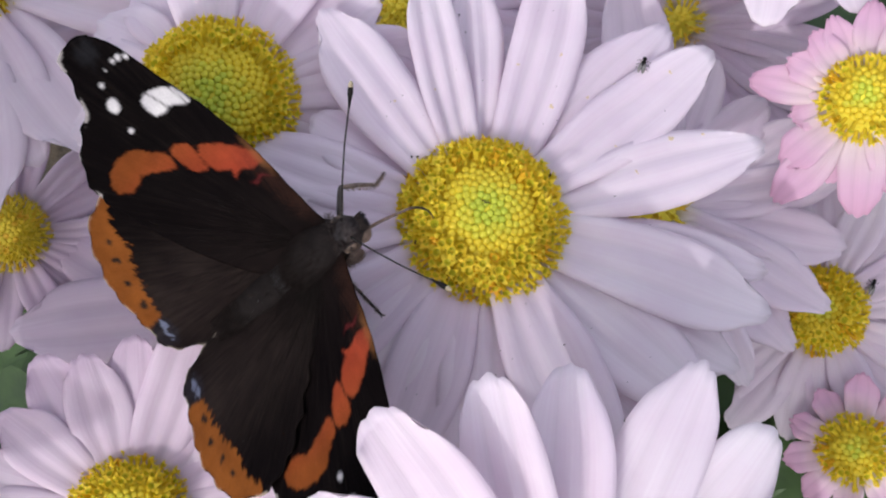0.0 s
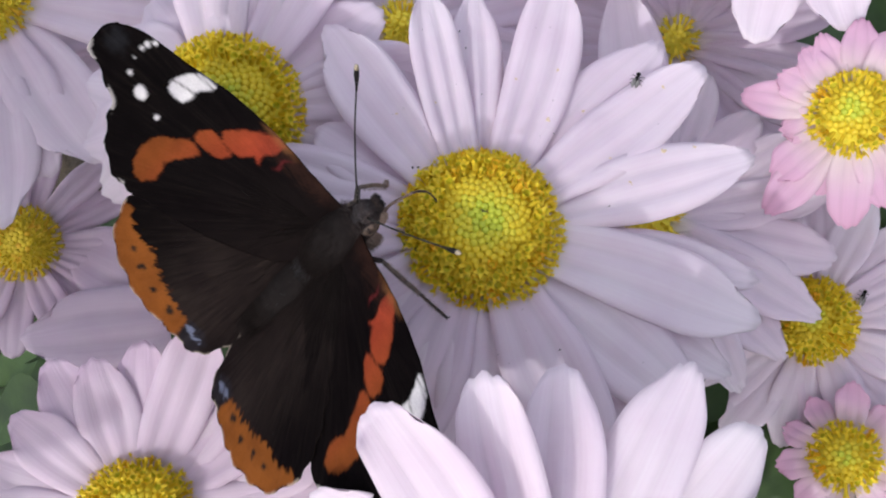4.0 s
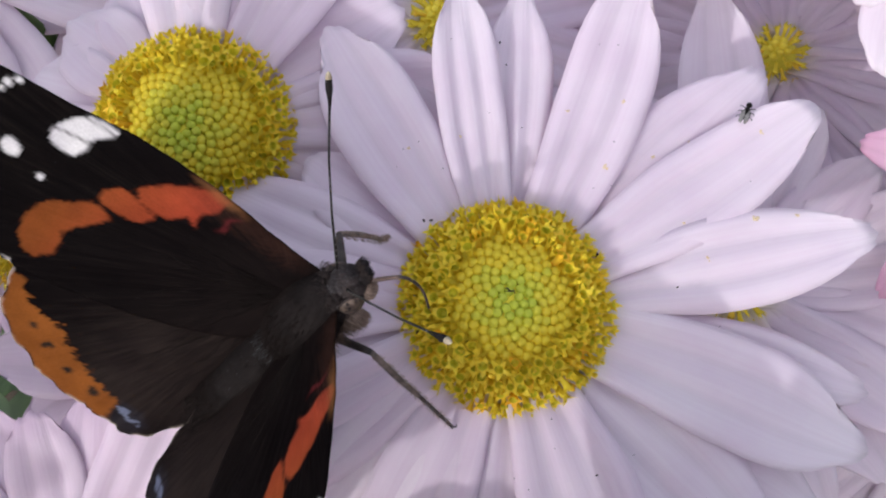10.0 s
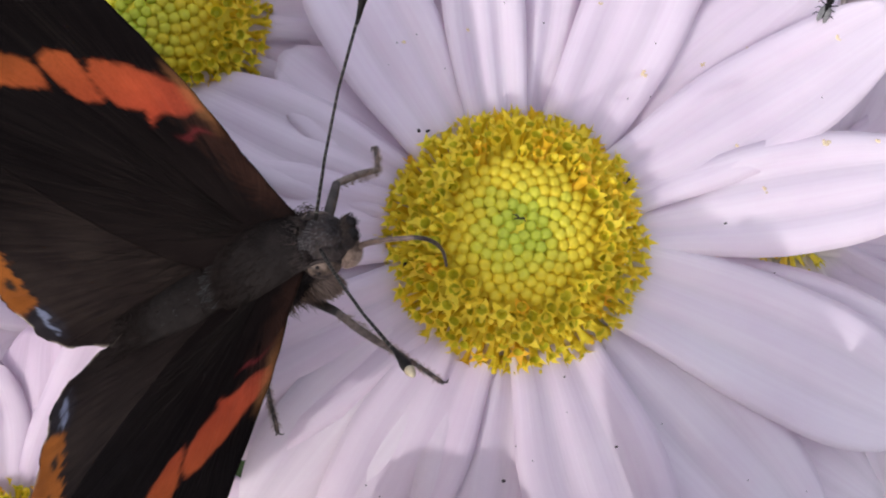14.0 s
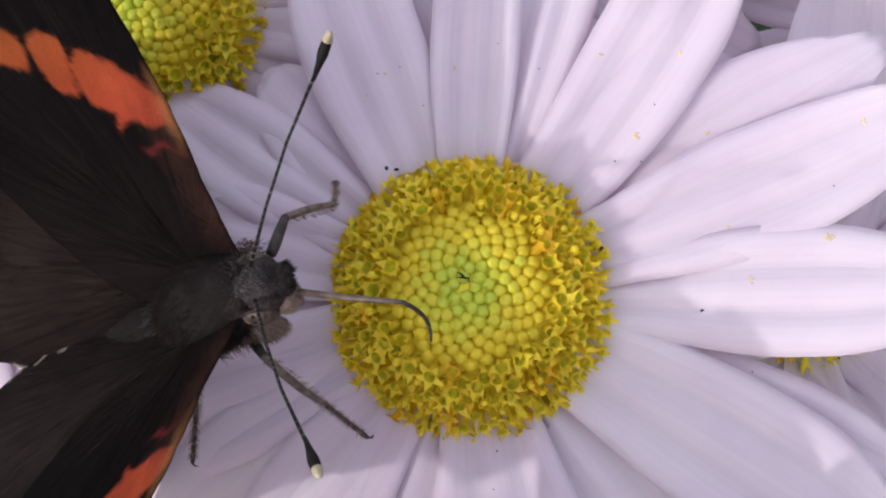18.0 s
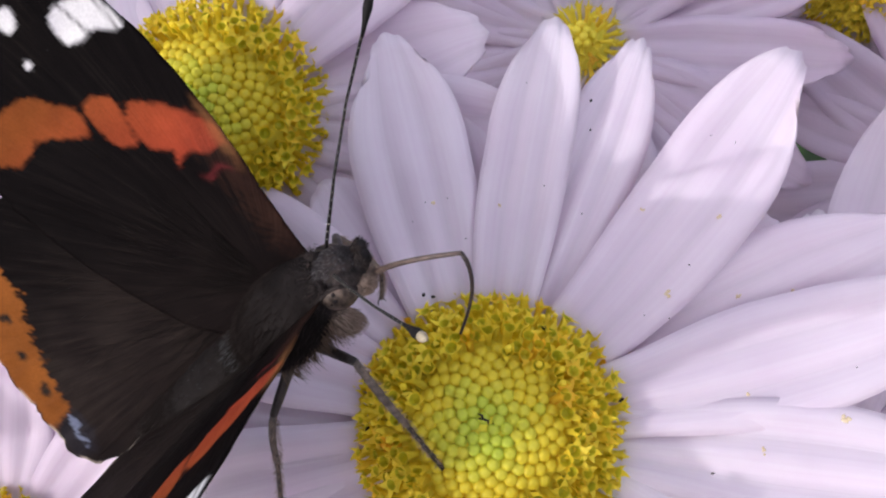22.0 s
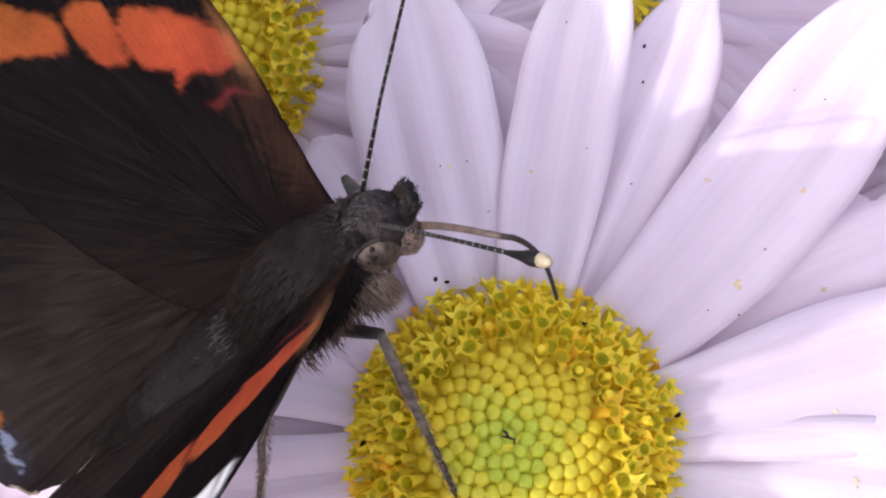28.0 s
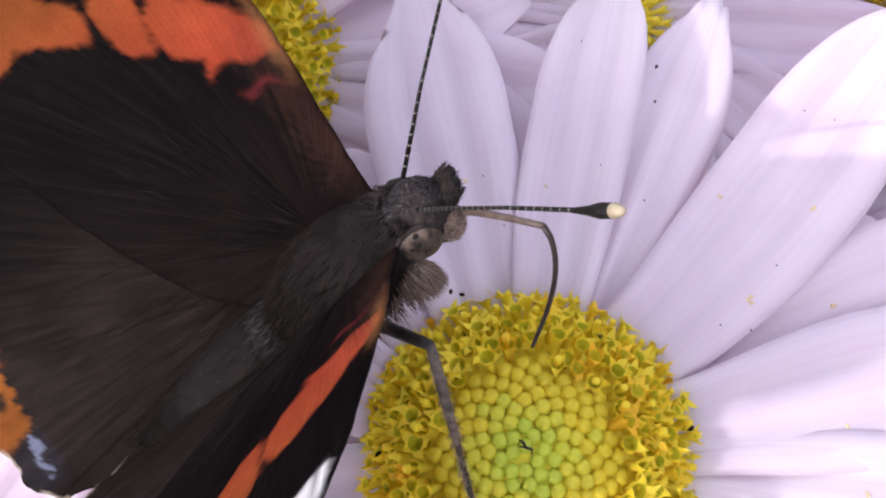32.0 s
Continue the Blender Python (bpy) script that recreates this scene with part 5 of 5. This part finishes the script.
# three legs that show: hip on the body, and the places where the foot stands
LEGS = [(leg(5.2, 12.51), (5.2, 12.51), (-1.68, -0.77, -3.6), ((1.1, -0.46, 0.76), (4.59, -1.84, 3.53)), [(0, -10.7, -11.2, -1.1), (0.6, -10.2, -11.2, -1.3), (1.0, -7.6, -10.8, -2.5), (1.5, -4.4, -10.4, -3.8), (19.7, -4.4, -10.6, -3.8), (19.75, -4.3, -10.2, -3.4), (19.85, -2.8, -7.0, -0.9), (19.97, -1.2, -3.9, -1.0), (32, -1.2, -3.9, -1.0)]),
        (leg(4.4, 7.4), (4.4, 7.4), (-2.79, -1.01, -2.87), ((-1.2, 0.2, -0.4), (-1.2, -0.5, 0.5)), [(0, -14, -15.9, -0.2), (19.2, -13.8, -16.0, -0.3), (19.7, -10.6, -12.4, -1.2), (22, -10.5, -12.2, -1.2), (25, -11.2, -10.6, -0.6), (32, -11.2, -10.6, -0.6)]),
        (leg(3.26, 8.35, (-1.2, -0.8)), (3.26, 8.35), (3.2, 1.9, -2.8), ((0.57, 1.66, 1.13), (0.57, 1.66, 1.13)), [(0, -10.7, 3.7, 2.1), (19.2, -10.5, 4.2, 2.1), (20, -9.9, 4.2, 2.5), (32, -9.8, 4.6, 2.2)])]
LEFT_ANT = [(0, 35, -16), (1, 37, -16), (2, 34, -18), (3, 32, -19), (5.5, 33, -23), (6, 35, -21), (7, 35, -22), (8, 37, -20), (9, 35, -21), (10, 39, -20), (11, 35, -24),
            (12, 34, -26), (14, 34, -20), (17, 34, -16), (18, 30, -13), (18.5, 26, -15), (20, 30, -16), (32, 28, -16)]
RIGHT_ANT = [
    (0, -48, -16),
    (0.5, -48, -17),
    (1, -46, -20),
    (1.5, -48, -19),
    (2, -48, -20),
    (2.5, -49, -19),
    (3, -49, -20),
    (3.5, -49, -20),
    (5.5, -48, -12),
    (6, -48, -13),
    (6.5, -48, -13),
    (7, -47, -14),
    (7.5, -47, -12),
    (8, -47, -18),
    (8.5, -45, -20),
    (9, -46, -17),
    (9.5, -44, -18),
    (10, -45, -19),
    (10.5, -45, -21),
    (11, -45, -18),
    (11.5, -46, -19),
    (12, -48, -20),
    (12.5, -49, -19),
    (13, -48, -18),
    (13.5, -45, -21),
    (14, -46, -20),
    (14.5, -46, -21),
    (16.5, -47, -26),
    (17, -48, -26),
    (17.5, -45, -26),
    (18, -45, -21),
    (18.5, -46, -20),
    (19, -49, -19),
    (19.5, -51, -22),
    (20, -51, -22),
    (21, -48, -20),
    (22, -48, -21),
    (23, -50, -19),
    (25, -50, -24),
    (25.5, -46, -27),
    (27.5, -51, -25),
    (28, -50, -22),
    (28.5, -51, -25),
    (29, -50, -26),
    (29.5, -50, -25),
    (30, -48, -22),
    (30.5, -49, -26),
    (31, -48, -21),
    (31.5, -47, -23),
    (32, -47, -23),
]
TONGUE_ROWS = [(0, -13, -13, -159, 71), (2, -15, -22, -175, 74), (6, -25, -27, -176, 74), (9, -31, -15, -191, 59), (10, -29, -32, -163, 61), (12, -15, -16, -197, 55), (13, -21, -20, -216, 62),
               (14, -18, -18, -180, 64), (16.5, -24, -11, -151, 48), (17, -15, 5, -111, 65), (18, -19, 14, -157, 55), (19, -12, 17, -177, 57), (20, -35, -7, -138, 86), (21, -37, -7, -156, 65),
               (22, -24, 3, -161, 37), (23, -44, -10, -182, 57), (24, -40, -9, -184, 60), (25, -51, -17, -165, 78), (28, -47, -16, -169, 74), (30, -47, -18, -161, 55), (31, -51, -20, -180, 39),
               (32, -51, -19, -159, 38)]


def between(rows, t):
    """The row's numbers at a time, on straight lines."""
    ts = [r[0] for r in rows]
    return [float(np.interp(t, ts, [r[k] for r in rows])) for k in range(1, len(rows[0]))]


def body_at(t):
    x, y, z, rx, ry, rz, _, _, _ = between(BODY_ROWS, t)
    return pose(x * MM, y * MM, z * MM + BED, rx, ry, rz)


def along(at, to, up):
    """A pose at a place whose x looks to another and whose z leans to up, in the body's millimetres."""
    d = (Vector(to) - Vector(at)).normalized()
    y = Vector(up).cross(d).normalized()
    m = Matrix((d, y, d.cross(y))).transposed().to_4x4()
    m.translation = Vector(at) * MM
    return m


# how the wings stand against the body's own rows: right forewing lift and sweep, right hindwing lift and pitch, left wings' pitch
WING_ROWS = [(0, 1.5, 2.5, 4.2, 0.9, 0), (1, 1.5, 2.5, 4.2, 0.9, 0), (6, -2.2, 4.0, -2.9, 0.8, 0), (7, -1.6, 4.6, -5, 0.8, 0), (9, 3.3, 6.6, -9, 0.6, 0), (12, 6.6, 7.9, -11, 0.4, 0), (14.5, 5.0, 6.0, -12, 0.8, 0),
             (16.5, -6.0, -2.0, -21, 2.8, 0), (17, -6.0, -2.0, -21, 2.8, 0), (17.5, -6.0, -2.0, -21, 4.0, 1.5), (18, -5.5, -2.0, -21, 8.0, 7.0), (18.5, -5.0, -1.0, -20, 8.0, 7.0), (19, -4.0, 0.0, -19, 6.5, 5.0),
             (19.5, 0.0, 6.0, -15, 4.5, 0.5), (20, 2.7, 9.2, -13, 4.2, 0), (24, 3.3, 2.7, -12, 4.0, 0), (32, 3.1, 1.3, -10, 4.0, 0)]


def motions():
    walk(butterfly, [(r[0], pose(r[1] * MM, r[2] * MM, r[3] * MM + BED, r[4], r[5], r[6])) for r in BODY_ROWS])
    for w, side, hind in WINGS:
        rows = []
        for r in BODY_ROWS:
            lift, sweep, sink, pitch, tail = between(WING_ROWS, r[0])
            if side > 0:
                m = pose(0, 1.5 * MM, 0, r[7], tail, 0) @ pose(0, 0, 0, 0, 0, 0 if hind else -r[9])
            elif hind:
                m = pose(0, -1.5 * MM, 0, -r[8] - sink, pitch, 0)
            else:
                m = pose(0, -1.5 * MM, 0, -r[8] - lift, 0, 0) @ pose(0, 0, 0, 0, 0, r[9] + sweep)
            rows.append((r[0], m))
        walk(w, rows)
    for limb, at, rows in zip(ANTENNAE, ANT, (LEFT_ANT, RIGHT_ANT)):
        walk(limb, [(t, pose(at[0] * MM, at[1] * MM, at[2] * MM, 0, pitch, yaw)) for t, yaw, pitch in rows])
    first, second = [], []
    for t, yaw, pitch, yaw2, pitch2 in TONGUE_ROWS:
        m = pose(TONGUE_AT[0] * MM, TONGUE_AT[1] * MM, TONGUE_AT[2] * MM, 0, pitch, yaw)
        first.append((t, m))
        k = m @ Vector((TONGUE_UP * MM, 0, 0))
        way = pose(0, 0, 0, 0, pitch2, yaw2) @ Vector((1, 0, 0))
        knee = k / MM
        second.append((t, along(knee, knee + way, (1, 0, 0.4))))
    walk(TONGUES[0], first)
    walk(TONGUES[1], second)
    steps = sorted({r[0] for r in BODY_ROWS} | {19.2, 19.4, 19.7, 19.75, 19.85, 19.97})
    for (femur, shin), (FEMUR, SHIN), hip, poles, feet in LEGS:
        top, low = [], []
        for t in steps:
            x, y, z = between(feet, t)
            foot = (body_at(t).inverted() @ Vector((x * MM, y * MM, z * MM + BED))) / MM
            h = Vector(hip)
            d = foot - h
            far = min(d.length, (FEMUR + SHIN) * 0.985)
            d.normalize()
            a = (far * far + FEMUR ** 2 - SHIN ** 2) / (2 * far)
            out = Vector(poles[t > 19.72])
            out = (out - d * out.dot(d)).normalized()
            knee = h + d * a + out * math.sqrt(max(0.0, FEMUR ** 2 - a * a))
            top.append((t, along(h, knee, (0, 0, 1))))
            low.append((t, along(knee, h + d * far, (0.3, 0.5 if poles[0][1] > 0 else -1, 0.6))))
        walk(femur, top)
        walk(shin, low)
    rest = small_fly.matrix_world.copy()
    steps = [(0, 0, 0, 0), (8.5, 0, 0, 0), (10, 1.6, 1.0, -0.4), (13, 2.1, 1.4, -0.6), (14.5, 1.6, 1.4, -0.6), (16.5, -6.2, 0.6, 0.0), (32, -6.4, 0.6, -0.1)]
    walk(small_fly, [(t, Matrix.Translation(Vector((x, y, z)) * MM) @ rest) for t, x, y, z in steps])


motions()
